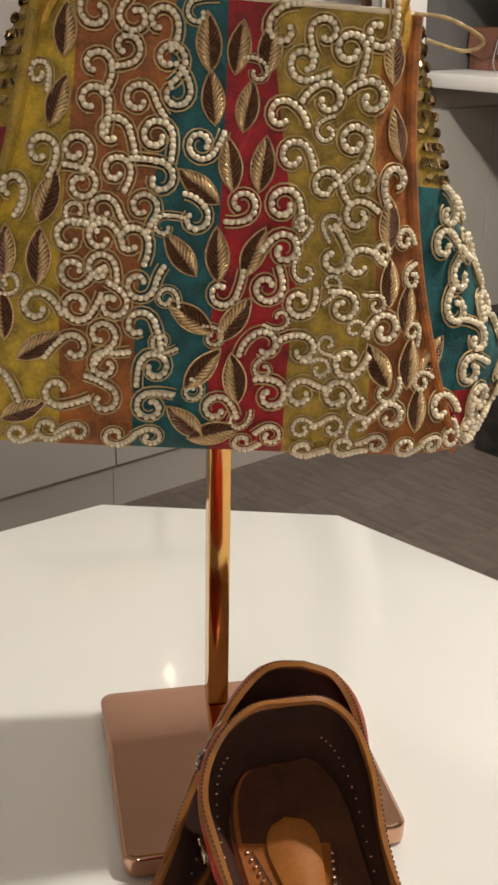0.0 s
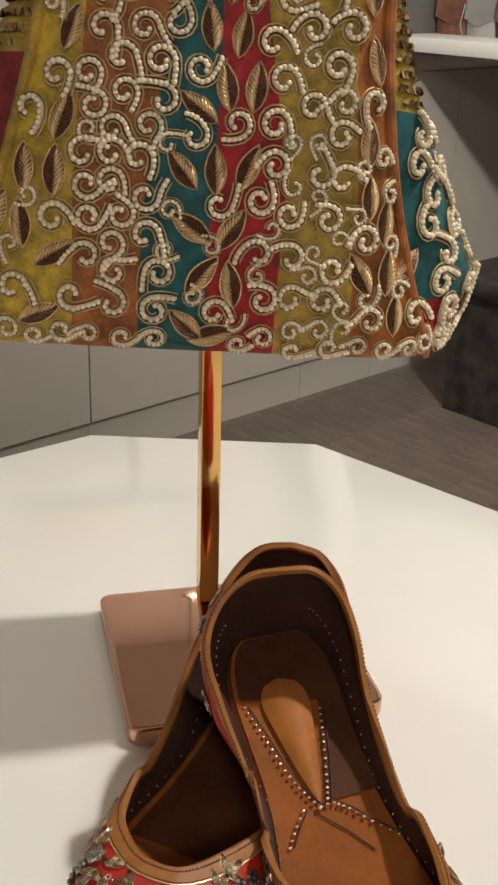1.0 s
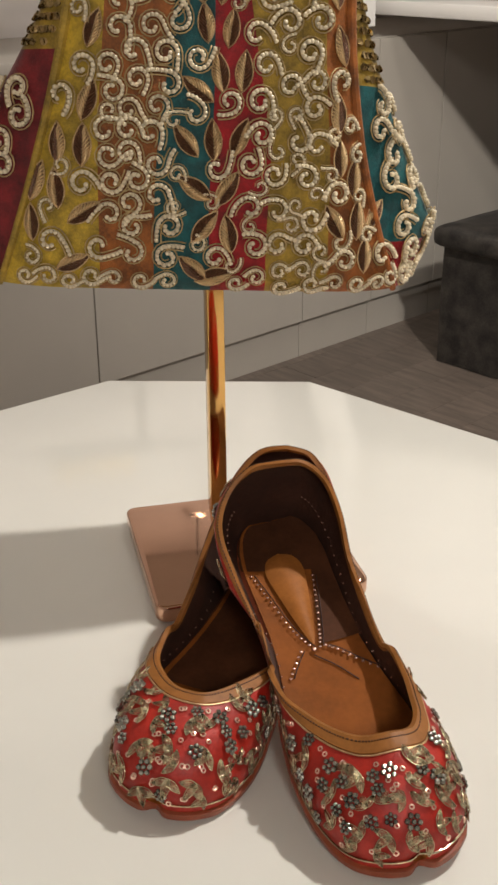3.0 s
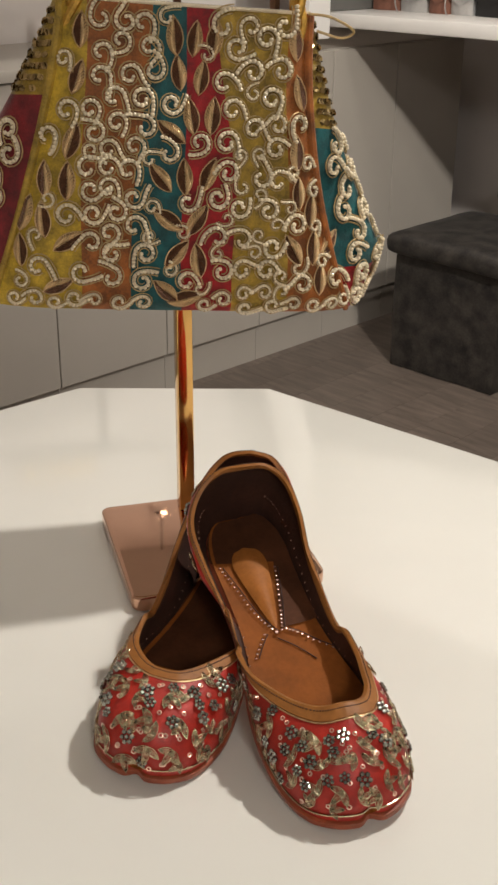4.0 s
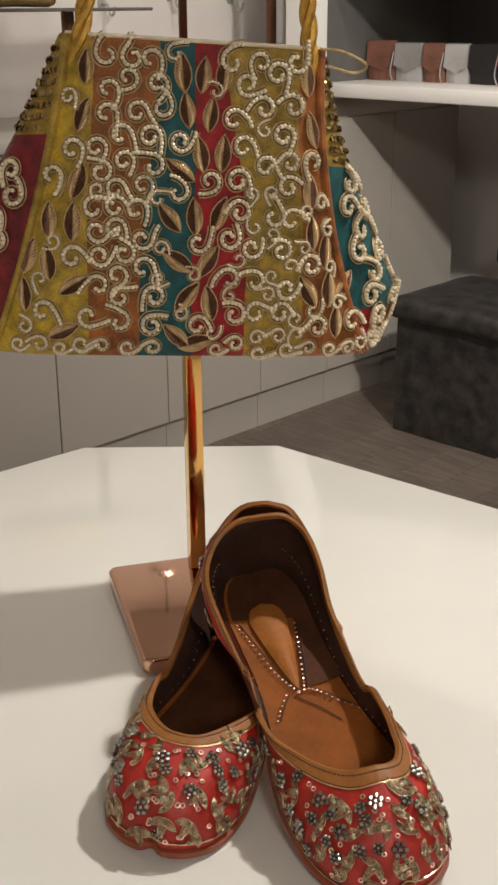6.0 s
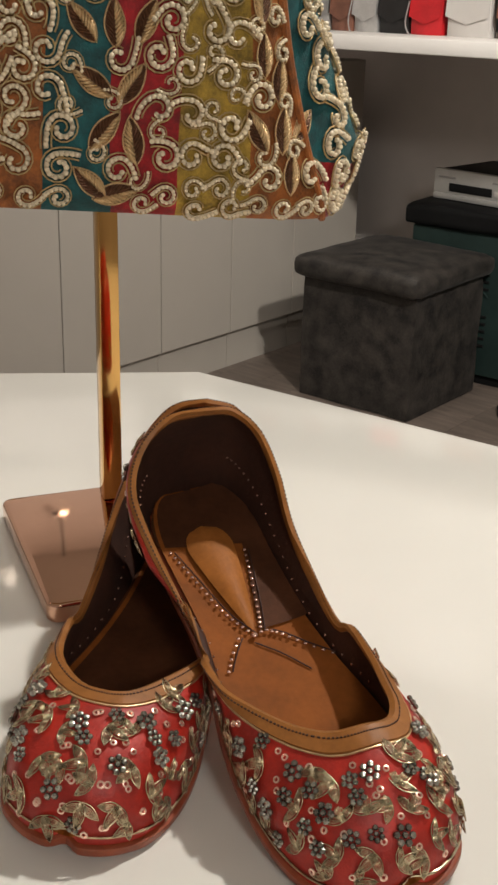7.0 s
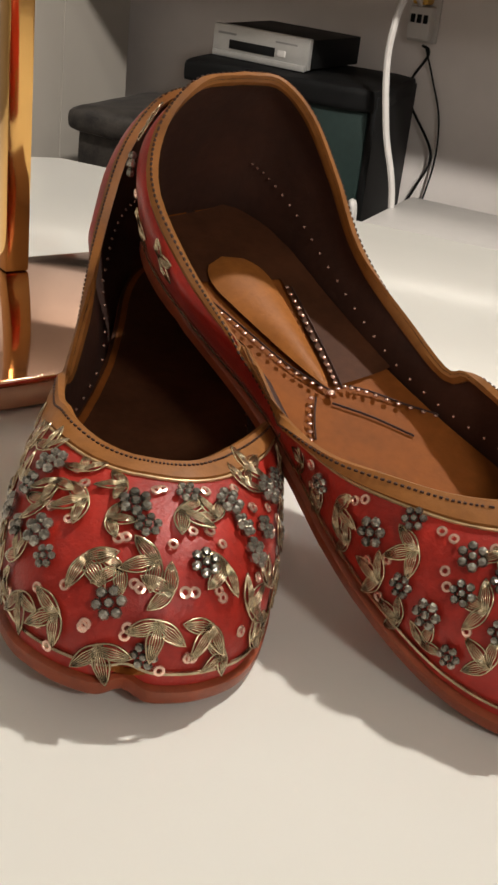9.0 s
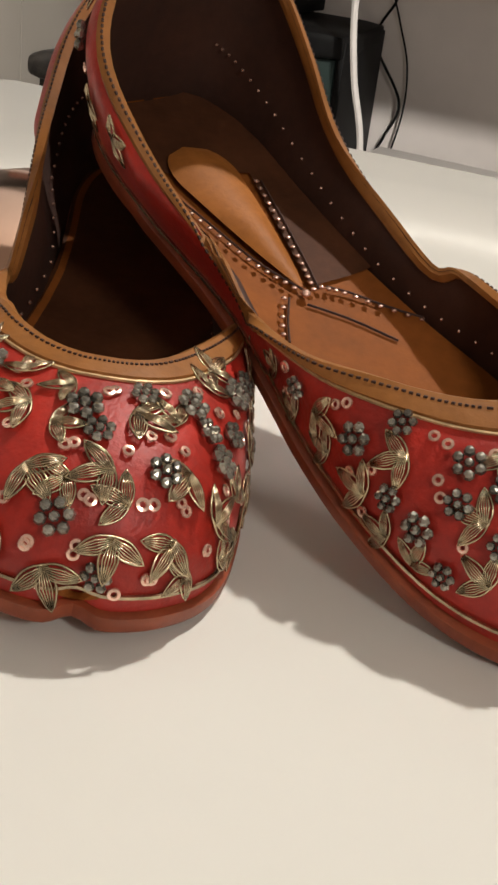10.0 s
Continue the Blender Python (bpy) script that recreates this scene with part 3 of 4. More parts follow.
def scroll_meshes():
    out = []
    for turns, tail, wave in ((0.85, 0.008, 0.05), (1.0, 0.010, 0.03), (0.75, 0.012, 0.02), (0.9, 0.009, -0.04), (0.7, 0.011, 0.06), (0.95, 0.007, 0.02)):
        path = scroll_path(turns, tail, wave)
        bm = bmesh.new()
        for off in (0.0024, -0.0024):
            side = []
            for i, p in enumerate(path):
                t = (path[min(i + 1, len(path) - 1)] - path[max(i - 1, 0)]).normalized()
                e = p + Vector((t.y, -t.x, 0)) * off
                if off > 0 or p.length > 0.0040:
                    side.append(e + Vector((0, 0, 0.0004)))
            add_tube(bm, side[::2], 0.00048, 5)
        cord = bpy.data.meshes.new("cord")
        for f in bm.faces:
            f.smooth = True
        bm.to_mesh(cord)
        bm.free()
        cord.materials.append(ROPE)
        bm = bmesh.new()
        add_tube(bm, [p + Vector((0, 0, 0.0005)) for p in path[::2]], 0.0011, 6, flat=0.5, up=(0, 0, 1))
        run, last = 0.0, path[0]
        for p in path:
            run += (p - last).length
            last = p
            if run >= 0.0021 or p is path[0]:
                run = 0
                add_ball(bm, p + Vector((rng.uniform(-1, 1) * 1.5e-4, rng.uniform(-1, 1) * 1.5e-4, 0.0018)), 0.00138 * rng.uniform(0.9, 1.08), 8, 5)
        beads = bpy.data.meshes.new("pearl_scroll")
        for f in bm.faces:
            f.smooth = True
        bm.to_mesh(beads)
        bm.free()
        beads.materials.append(PEARL)
        out.append((cord, beads, math.atan2(path[-1].y, path[-1].x)))
    return out


SCROLLS = scroll_meshes()


def scroll(fn, a, b, size, tail, flip, lift=0.0004, out=1):
    """One curl of pearls, its tail running off towards the angle given."""
    n = normal_of(fn, a, b) * out
    cord, beads, end = rng.choice(SCROLLS)
    spin = tail - (math.pi - end if flip else end)
    ob = place("scroll", cord, bag, "", sit(fn(a, b) + n * lift, n, spin, size, flip))
    tagged(place("pearl_scroll", beads, ob), kind="stuff")


def front_mm(x, z):
    return bag_front(x, z)


MID_LEAVES = [(-10, 179, 6), (3, 178, -6), (16, 179, -6), (-7, 157, 8), (8, 155, -8), (2, 131, 10), (16, 132, -5), (-11, 121, 55), (-17, 92, 40), (-1, 93, 5), (15, 95, -20), (-11, 65, 58), (9, 65, -32), (-4, 42, -38), (11, 38, 12), (-10, 16, 50), (4, 11, -75)]
EDGE_LEAVES = [(-69, 179, 0), (-71, 151, -15), (-74, 112, -15), (-77, 87, 0), (-76, 48, -55), (-91, 87, 5), (-92, 61, 10), (-82, 18, -65), (70, 180, 4), (75, 148, 12), (75, 110, 3), (78, 84, 4), (88, 72, -5), (92, 47, 0), (105, 49, -35), (99, 25, 0), (77, 46, 32), (-106, 40, 8), (-103, 64, -12)]
# where the curls stand on the front, millimetres from the middle of the lower edge, and where their tails run
ORANGE_UP = [(-57, 187, 90), (-41, 186, 90), (-30, 185, -60), (-44, 174, -120), (-26, 171, -90), (-56, 166, -80), (-57, 152, -60), (-38, 154, -30), (-23, 158, 100), (-48, 140, -60), (-30, 140, -70), (-77, 130, -60), (-63, 132, -70), (-46, 125, -60), (-60, 118, 150), (-28, 123, 150), (-34, 111, -90), (-51, 108, -40), (-11, 138, 30), (-12, 108, 120), (8, 115, -130), (-89, 113, -60)]
OLIVE_UP = [(21, 187, 60), (31, 174, 0), (39, 187, -100), (50, 181, -60), (62, 189, 60), (23, 152, -20), (42, 160, -160), (61, 162, 180), (29, 136, -20), (55, 144, -70), (44, 125, -40), (60, 128, 180), (76, 128, -100), (26, 116, -60), (60, 113, 0)]
ORANGE_LOW = [(-64, 96, 20), (-51, 97, -20), (-38, 96, -50), (-62, 82, 20), (-51, 84, -40), (-34, 78, 40), (-60, 67, 40), (-45, 69, 100), (-33, 60, -40), (-77, 65, -20), (-61, 48, 200), (-47, 41, 30), (-25, 42, -120), (2, 77, 60), (-95, 30, -30), (-67, 28, 0), (-47, 25, 140), (-26, 23, 30), (4, 23, -30), (-49, 55, -90)]
OLIVE_LOW = [(51, 94, 100), (63, 92, 0), (28, 97, 200), (22, 80, 60), (37, 74, 40), (57, 73, 130), (23, 54, -160), (40, 53, 160), (78, 63, -150), (62, 48, 20), (28, 31, 150), (42, 32, 20), (59, 32, -20), (86, 22, -160), (112, 24, -20)]
LOWER_ROW = [(-110, 8, 0), (-97, 9, 180), (-84, 7, 0), (-71, 10, 0), (-58, 9, 180), (-41, 8, 0), (-25, 8, 180), (18, 7, 0), (30, 11, 180), (44, 15, 0), (59, 16, 180), (47, 5, 0), (66, 7, 0), (81, 8, 180), (96, 7, 0), (110, 7, 180), (119, 10, 90)]
TAKEN = [(x, z) for x, z, turn in MID_LEAVES + EDGE_LEAVES]
for spots, lo, hi in ((ORANGE_UP, 1.02, 1.12), (OLIVE_UP, 1.05, 1.18), (ORANGE_LOW, 1.04, 1.14), (OLIVE_LOW, 1.05, 1.18), (LOWER_ROW, 0.76, 0.92)):
    for x, z, tail in spots:
        TAKEN.append((x, z))
        flip = True if -100 < tail < -10 else False if 100 <= tail <= 200 else rng.random() < 0.5
        scroll(front_mm, x / 1000, max(5, min(190, z)) / 1000, rng.uniform(lo, hi), radians(tail + rng.uniform(-12, 12)), flip)
for k in range(900):
    z = rng.uniform(8, 190)
    xl, xr = bag_edge(z / 1000 / BH)
    x = rng.uniform(xl * 1000 + 6, xr * 1000 - 5)
    if min((x - p) ** 2 + (z - q) ** 2 for p, q in TAKEN) > 11.0 ** 2:
        TAKEN.append((x, z))
        scroll(front_mm, x / 1000, z / 1000, rng.uniform(0.7, 0.85), rng.uniform(0, 6.28), rng.random() < 0.5)
for sgn in (1, -1):
    fn = (lambda a, v: bag_side(a, v, 1)) if sgn > 0 else (lambda a, v: bag_side(a, v, -1))
    for j in range(8):
        for a in ((0.16, 0.42) if j % 2 else (0.10, 0.30, 0.52)):
            v = 0.06 + j * 0.075
            scroll(fn, a, v, rng.uniform(1.05, 1.2), rng.uniform(0, 6.28), rng.random() < 0.5, 0.0006, out=sgn)


# embroidered leaves: half laid gold wire, half bronze sequins, with a corded outline
def leaf_outline(q, L, W, sgn):
    return Vector((sgn * W * math.sin(math.pi * q) ** 0.8 * (1.15 - 0.3 * q), L * (q - 0.5), 0))


def leaf_meshes(L=0.026, W=0.0056):
    bm = bmesh.new()
    loop = [leaf_outline(i / 14, L, W, 1) for i in range(15)] + [leaf_outline(1 - i / 14, L, W, -1) for i in range(1, 15)]
    for i in range(0, len(loop) - 1):
        n = max(1, round((loop[i + 1] - loop[i]).length / 0.0011))
        for k in range(n):
            add_ball(bm, loop[i].lerp(loop[i + 1], k / n) + Vector((0, 0, 0.0008)), 0.00065, 6, 4)
    rim = bpy.data.meshes.new("leaf_outline")
    bm.to_mesh(rim)
    bm.free()
    rim.materials.append(THREAD)
    bm = bmesh.new()
    for i in range(9):
        q = 0.08 + i * 0.085
        a = Vector((0.0002, L * (q - 0.5) - 0.001, 0.0008))
        b = leaf_outline(min(0.95, q + 0.16), L, W * 0.86, 1) + Vector((0, 0, 0.0007))
        add_tube(bm, [a, (a + b) / 2 + Vector((0, 0, 0.0012)), b], 0.00085, 5)
    wire = bpy.data.meshes.new("gold_wire")
    for f in bm.faces:
        f.smooth = True
    bm.to_mesh(wire)
    bm.free()
    wire.materials.append(THREAD)
    bm = bmesh.new()
    for i in range(9):
        q = 0.08 + i * 0.085
        a = Vector((-0.0002, L * (q - 0.5) - 0.001, 0.0008))
        b = leaf_outline(min(0.95, q + 0.16), L, W * 0.86, -1) + Vector((0, 0, 0.0006))
        add_tube(bm, [a, (a + b) / 2 + Vector((0, 0, 0.0006)), b], 0.0007, 5)
    fill = [bm.verts.new(p * 0.96 + Vector((0, 0, 0.0003))) for p in loop[:-1]]
    bm.faces.new(fill[::-1])
    dark = bpy.data.meshes.new("bronze_fill")
    bm.to_mesh(dark)
    bm.free()
    dark.materials.append(DABKA)
    return rim, wire, dark


LEAF = leaf_meshes()


def leaf(fn, a, b, size, spin, flip, out=1, parent=None):
    n = normal_of(fn, a, b) * out
    ob = place("leaf", LEAF[2], bag, "", sit(fn(a, b) + n * 0.0005, n, spin, size, flip))
    place("leaf_outline", LEAF[0], ob)
    place("gold_wire", LEAF[1], ob)


for x, z, turn in MID_LEAVES + EDGE_LEAVES:
    leaf(front_mm, x / 1000, z / 1000, rng.uniform(0.84, 0.96), radians(turn), rng.random() < 0.4)

# gathered sequin bands at the top of the gussets
for sgn, v0 in ((1, 0.66), (-1, 0.72)):
    bm = bmesh.new()
    for k in range(420):
        a, v = rng.uniform(0.02, 0.75), rng.uniform(v0, 0.98)
        v = v0 + round((v - v0) / 0.035) * 0.035
        p = bag_side(a, v, sgn)
        n = normal_of(lambda q, w: bag_side(q, w, sgn), a, v) * sgn
        m = sit(p + n * 0.0008, n + Vector((rng.uniform(-1, 1), rng.uniform(-1, 1), rng.uniform(-1, 1))) * 0.5, 0)
        ringv = [bm.verts.new(m @ Vector((0.0023 * math.cos(t), 0.0023 * math.sin(t), 0))) for t in (2 * math.pi * q / 8 for q in range(8))]
        bm.faces.new(ringv)
    tagged(part("sequin_band", bm, GOLD_SEQ, bag, "rows of antique gold sequins", False), kind="stuff")

# braided handle over the hook
HANDLE = [(-0.075, 0.023, 0.180), (-0.064, 0.018, 0.25), (-0.044, 0.022, 0.35), (-0.014, 0.026, 0.44), (0.006, 0.028, 0.470), (0.024, 0.026, 0.44), (0.050, 0.022, 0.35), (0.064, 0.018, 0.25), (0.074, 0.023, 0.180)]
spine = curve_through(HANDLE, 160)
for s in range(3):
    bm = bmesh.new()
    pts = []
    for i, p in enumerate(spine):
        t = (spine[min(i + 1, 159)] - spine[max(i - 1, 0)]).normalized()
        e = t.cross(Vector((0, 1, 0))).normalized()
        f = t.cross(e)
        a = i * 0.42 + 2 * math.pi * s / 3
        pts.append(p + (e * math.cos(a) + f * math.sin(a)) * 0.0030)
    add_tube(bm, pts, 0.0029, 7)
    part("handle_strand", bm, GOLD_CORD, bag, "twisted gold cord")
bm = bmesh.new()
add_tube(bm, curve_through([(0.076, 0.012, 0.198), (0.090, 0.006, 0.197), (0.105, 0.004, 0.190), (0.098, 0.006, 0.185), (0.082, 0.010, 0.188)], 40), 0.0009, 6)
part("draw_cord", bm, ROPE, bag, "thin brown cord loop")

# ---------------------------------------------------------------- shoes
HALF = [(0, 0.250), (0.014, 0.2475), (0.0235, 0.238), (0.0280, 0.218), (0.0275, 0.19), (0.0275, 0.160), (0.031, 0.130), (0.0368, 0.102), (0.0398, 0.078), (0.0395, 0.056), (0.0358, 0.036), (0.0295, 0.0215), (0.0195, 0.0125), (0.0095, 0.0085), (0, 0.0075)]
# the rims of the two openings: across, from the toe, height; one side, then the other, heel first
LOW_RIM = (
    [(0.0, 0.2322, 0.0942), (0.0150, 0.2320, 0.0935), (0.0310, 0.2247, 0.0894), (0.0427, 0.2086, 0.0799), (0.0439, 0.1853, 0.0663), (0.0415, 0.1601, 0.0494), (0.0378, 0.1372, 0.0336), (0.0385, 0.1310, 0.0350), (0.0354, 0.1108, 0.0364), (0.0288, 0.0950, 0.0395), (0.0213, 0.0814, 0.0430), (0.0144, 0.0708, 0.0458), (0.0095, 0.0650, 0.0473), (0.0045, 0.0630, 0.0475), (0, 0.0627, 0.0475)],
    [(0.0, 0.2322, 0.0942), (-0.0125, 0.2302, 0.0900), (-0.0205, 0.2240, 0.0835), (-0.0272, 0.2069, 0.0721), (-0.0296, 0.1814, 0.0581), (-0.0308, 0.1522, 0.0441), (-0.0320, 0.1244, 0.0323), (-0.0322, 0.1150, 0.0355), (-0.0300, 0.0985, 0.0380), (-0.0270, 0.0880, 0.0430), (-0.0235, 0.0798, 0.0450), (-0.0171, 0.0724, 0.0456), (-0.0108, 0.0665, 0.0466), (-0.0050, 0.0634, 0.0472), (0, 0.0627, 0.0475)])
HIGH_RIM = (
    [(-0.0018, 0.2398, 0.0715), (0.0133, 0.2380, 0.0690), (0.0251, 0.2298, 0.0588), (0.0295, 0.2134, 0.0449), (0.0277, 0.1893, 0.0318), (0.0279, 0.1612, 0.0262), (0.0272, 0.1350, 0.0245), (0.0285, 0.1270, 0.0295), (0.0271, 0.1064, 0.0334), (0.0238, 0.0920, 0.0376), (0.0203, 0.0794, 0.0424), (0.0148, 0.0710, 0.0457), (0.0093, 0.0683, 0.0482), (0.0043, 0.0680, 0.0497), (-0.0005, 0.0684, 0.0500)],
    [(-0.0018, 0.2398, 0.0715), (-0.0180, 0.2415, 0.0692), (-0.0337, 0.2346, 0.0589), (-0.0430, 0.2192, 0.0468), (-0.0411, 0.1958, 0.0336), (-0.0375, 0.1688, 0.0242), (-0.0360, 0.1446, 0.0160), (-0.0388, 0.1370, 0.0195), (-0.0383, 0.1168, 0.0261), (-0.0328, 0.1001, 0.0334), (-0.0251, 0.0859, 0.0385), (-0.0168, 0.0758, 0.0430), (-0.0106, 0.0711, 0.0465), (-0.0055, 0.0692, 0.0490), (-0.0005, 0.0684, 0.0500)])
NC, NV = 64, 16


def shoe_section(i, x, s, tx, ts, tz):
    p, t = Vector((x, s, 0.005)), Vector((tx, ts, tz))
    d = Vector((tx - x, ts - s, 0))
    wall = math.exp(-d.length / 0.012)
    p1 = p + Vector((0, 0, 0.60 * tz)) - d.normalized() * 0.0035 * (1 - wall)
    p2 = t - d * 0.62 - Vector((0, 0, 0.3 * tz * wall))
    if s > 0.15:                   # the counter swells round the heel
        o = Vector((max(-1, min(1, x / 0.016)) * (0.015 if x < 0 else 0.006) * min(1, (s - 0.15) / 0.04), 0, 0))
        p1, p2 = p1 + o, p2 + o
    out = []
    for k in range(NV + 1):
        v = k / NV
        dent = 0.0055 * max(0.0, 1 - v / 0.32) ** 2 * math.exp(-(x / 0.0042) ** 2) if s < 0.1 else 0.0
        out.append(Vector((0, dent, 0)) + p * (1 - v) ** 3 + p1 * 3 * v * (1 - v) ** 2 + p2 * 3 * v * v * (1 - v) + t * v ** 3)
    return out


def shoe_grid(rim, sway, press):
    """Columns round the shoe, from the heel by one side to the toe and back by the other."""
    lean = curve_through([(x, 0, 0) for x in sway], 60)
    mid = lambda y: lean[max(0, min(59, round(y / 0.25 * 59)))].x
    sides = []
    for sgn, ctrl in zip((1, -1), rim):
        foot = curve_through([(sgn * x, y, 0) for x, y in HALF], NC)
        top = curve_through(ctrl, NC)
        cols = [shoe_section(i, f.x, f.y, t.x - mid(f.y), t.y, t.z) for i, (f, t) in enumerate(zip(foot, top))]
        cols = [[Vector((p.x + mid(f.y), p.y, p.z)) for p in c] for f, c in zip(foot, cols)]
        if press and sgn > 0:      # the side on which the other shoe lies is pushed down
            for k in range(NC):
                y = top[k].y
                f = press * min(1, max(0, (y - 0.118) / 0.03)) * min(1, max(0, (0.232 - y) / 0.02))
                cols[k] = [Vector((p.x + 0.004 * f, p.y, p.z * (1 - f) + 0.004 * f)) for p in cols[k]]
        sides.append(cols)
    return sides[0] + sides[1][1:-1][::-1]


SWAY = {"low": (0.002, 0.002, 0.002, 0.004, 0.006, 0.006), "high": (-0.001, -0.002, -0.004, -0.004, -0.004, -0.002)}
GRID = shoe_grid(HIGH_RIM, SWAY["high"], 0)
NG = len(GRID)


def grid_normals(g):
    out = []
    for i in range(NG):
        row = []
        for k in range(NV + 1):
            a = g[(i + 1) % NG][k] - g[i - 1][k]
            b = g[i][min(k + 1, NV)] - g[i][max(k - 1, 0)]
            n = a.cross(b)
            row.append(n.normalized() if n.length > 1e-12 else Vector((0, 0, 1)))
        out.append(row)
    c = g[NC // 2]
    if out[NC // 2][NV // 2].x < 0:
        out = [[-n for n in r] for r in out]
    return out


NORM = grid_normals(GRID)


def below_rim(i, dist, off):
    """The point on the upper that lies so far below its rim, lifted by off."""
    c, left = GRID[i], dist
    for k in range(NV, 0, -1):
        d = (c[k] - c[k - 1]).length
        if left <= d:
            q = left / d
            return c[k].lerp(c[k - 1], q) + NORM[i][k].lerp(NORM[i][k - 1], q) * off
        left -= d
    return c[0] + NORM[i][0] * off


def leaf_spray_mesh():
    bm = bmesh.new()
    for turn, L, W in ((0, 0.0112, 0.0021), (1.12, 0.0100, 0.0020), (-1.12, 0.0100, 0.0020)):
        m = Matrix.Rotation(turn, 4, "Z") @ Matrix.Translation((0, L * 0.55 - 0.0018, 0))
        loop = [leaf_outline(i / 8, L, W, 1) for i in range(9)] + [leaf_outline(1 - i / 8, L, W, -1) for i in range(1, 9)]
        add_tube(bm, [m @ (p + Vector((0, 0, 0.0005))) for p in loop], 0.00036, 5)
        for sx in (-0.66, -0.33, 0, 0.33, 0.66):
            add_tube(bm, [m @ Vector((sx * W * 0.35, -L * 0.45, 0.0007)), m @ Vector((sx * W, 0, 0.0014)), m @ Vector((sx * W * 0.4, L * 0.42, 0.0007))], 0.00021, 5)
    me = bpy.data.meshes.new("leaf_spray")
    for f in bm.faces:
        f.smooth = True
    bm.to_mesh(me)
    bm.free()
    me.materials.append(ZARI)
    return me


def flower_mesh():
    bm = bmesh.new()
    for k in range(6):
        a = math.pi / 3 * k
        add_ball(bm, (0.0029 * math.cos(a), 0.0029 * math.sin(a), 0.0013), 0.00150, 7, 4, 0.9)
    add_ball(bm, (0, 0, 0.0017), 0.0013, 7, 4)
    me = bpy.data.meshes.new("beaded_flower")
    bm.to_mesh(me)
    bm.free()
    me.materials.append(GEM)
    return me


def sequin_mesh():
    rows = [[(r * math.cos(2 * math.pi * k / 12), r * math.sin(2 * math.pi * k / 12), z) for k in range(12)] for r, z in ((0.0005, 0.0004), (0.0007, 0.0007), (0.0013, 0.0006), (0.00145, 0.0002))]
    bm = grid_mesh(rows, True)
    me = bpy.data.meshes.new("sequin")
    bm.to_mesh(me)
    bm.free()
    me.materials.append(SEQUIN)
    return me


SPRAY, FLOWER, RING = leaf_spray_mesh(), flower_mesh(), sequin_mesh()
# embroidery: columns round the shoe and rows up from the sole; sprays also by where their tips point
LOW_FLOWERS = [(65.5, 11.5), (54.8, 7.8), (66.5, 4.8), (76.8, 7.2), (49.2, 12), (47.2, 7.8), (84.2, 5.8), (80, 11.8), (41.5, 11.2)]
LOW_SPRAYS = [(73, 10.8, 200), (57.5, 11.5, -20), (70.5, 7, -60), (61.2, 7.8, 200), (72.2, 3.2, 210), (60, 4, -90), (53.8, 3.8, -100), (66.8, 2, -90), (52, 7.5, -110), (76.8, 2.8, 230), (86.8, 10.5, 60), (43.5, 13.8, 60), (79.2, 4.5, 60), (49, 4.4, 60)]
LOW_RINGS = [(52.5, 13.2), (53.5, 10), (67, 8.8), (68, 6.2), (63.8, 6.2), (57.2, 6), (67, 1.2), (68.8, 3.2), (63.8, 3.5), (55.5, 2), (59, 1.2), (76.8, 9.2), (76, 12.8), (68.5, 12.8), (72.5, 1), (60.8, 13.2), (52.5, 5.5)]
HIGH_FLOWERS = [(89.5, 9.6), (81.2, 12), (67.2, 12.2), (64, 5.2), (54, 9.2), (86, 5.3), (76.8, 8.8), (46.8, 13.2), (117, 8)]
HIGH_SPRAYS = [(86, 10.4, 170), (75.5, 12.2, 180), (59.2, 13, 40), (69.8, 8.2, 60), (81.2, 8.5, 120), (55.2, 6.5, 30), (75.2, 4.2, 120), (70, 4.2, 200), (62, 10, 20), (60.5, 2.6, 200), (93, 8.5, 200), (47.2, 9.6, 300), (90, 4, 120), (81, 4, 60), (119, 11, 60), (114, 5, 250), (110, 9, 200)]
HIGH_RINGS = [(70.8, 13.4), (67.2, 9.5), (74, 6.5), (68, 5.2), (63.5, 6.8), (78.8, 13), (61.5, 3.8), (77.8, 11), (69, 2.2), (52, 12.2), (82.2, 12.8), (79, 5.8), (58.8, 7.5), (73.5, 2.4), (94.5, 9.8), (88.8, 12.8), (84.2, 8.8), (89, 7.5), (89.8, 2), (114.5, 8)]


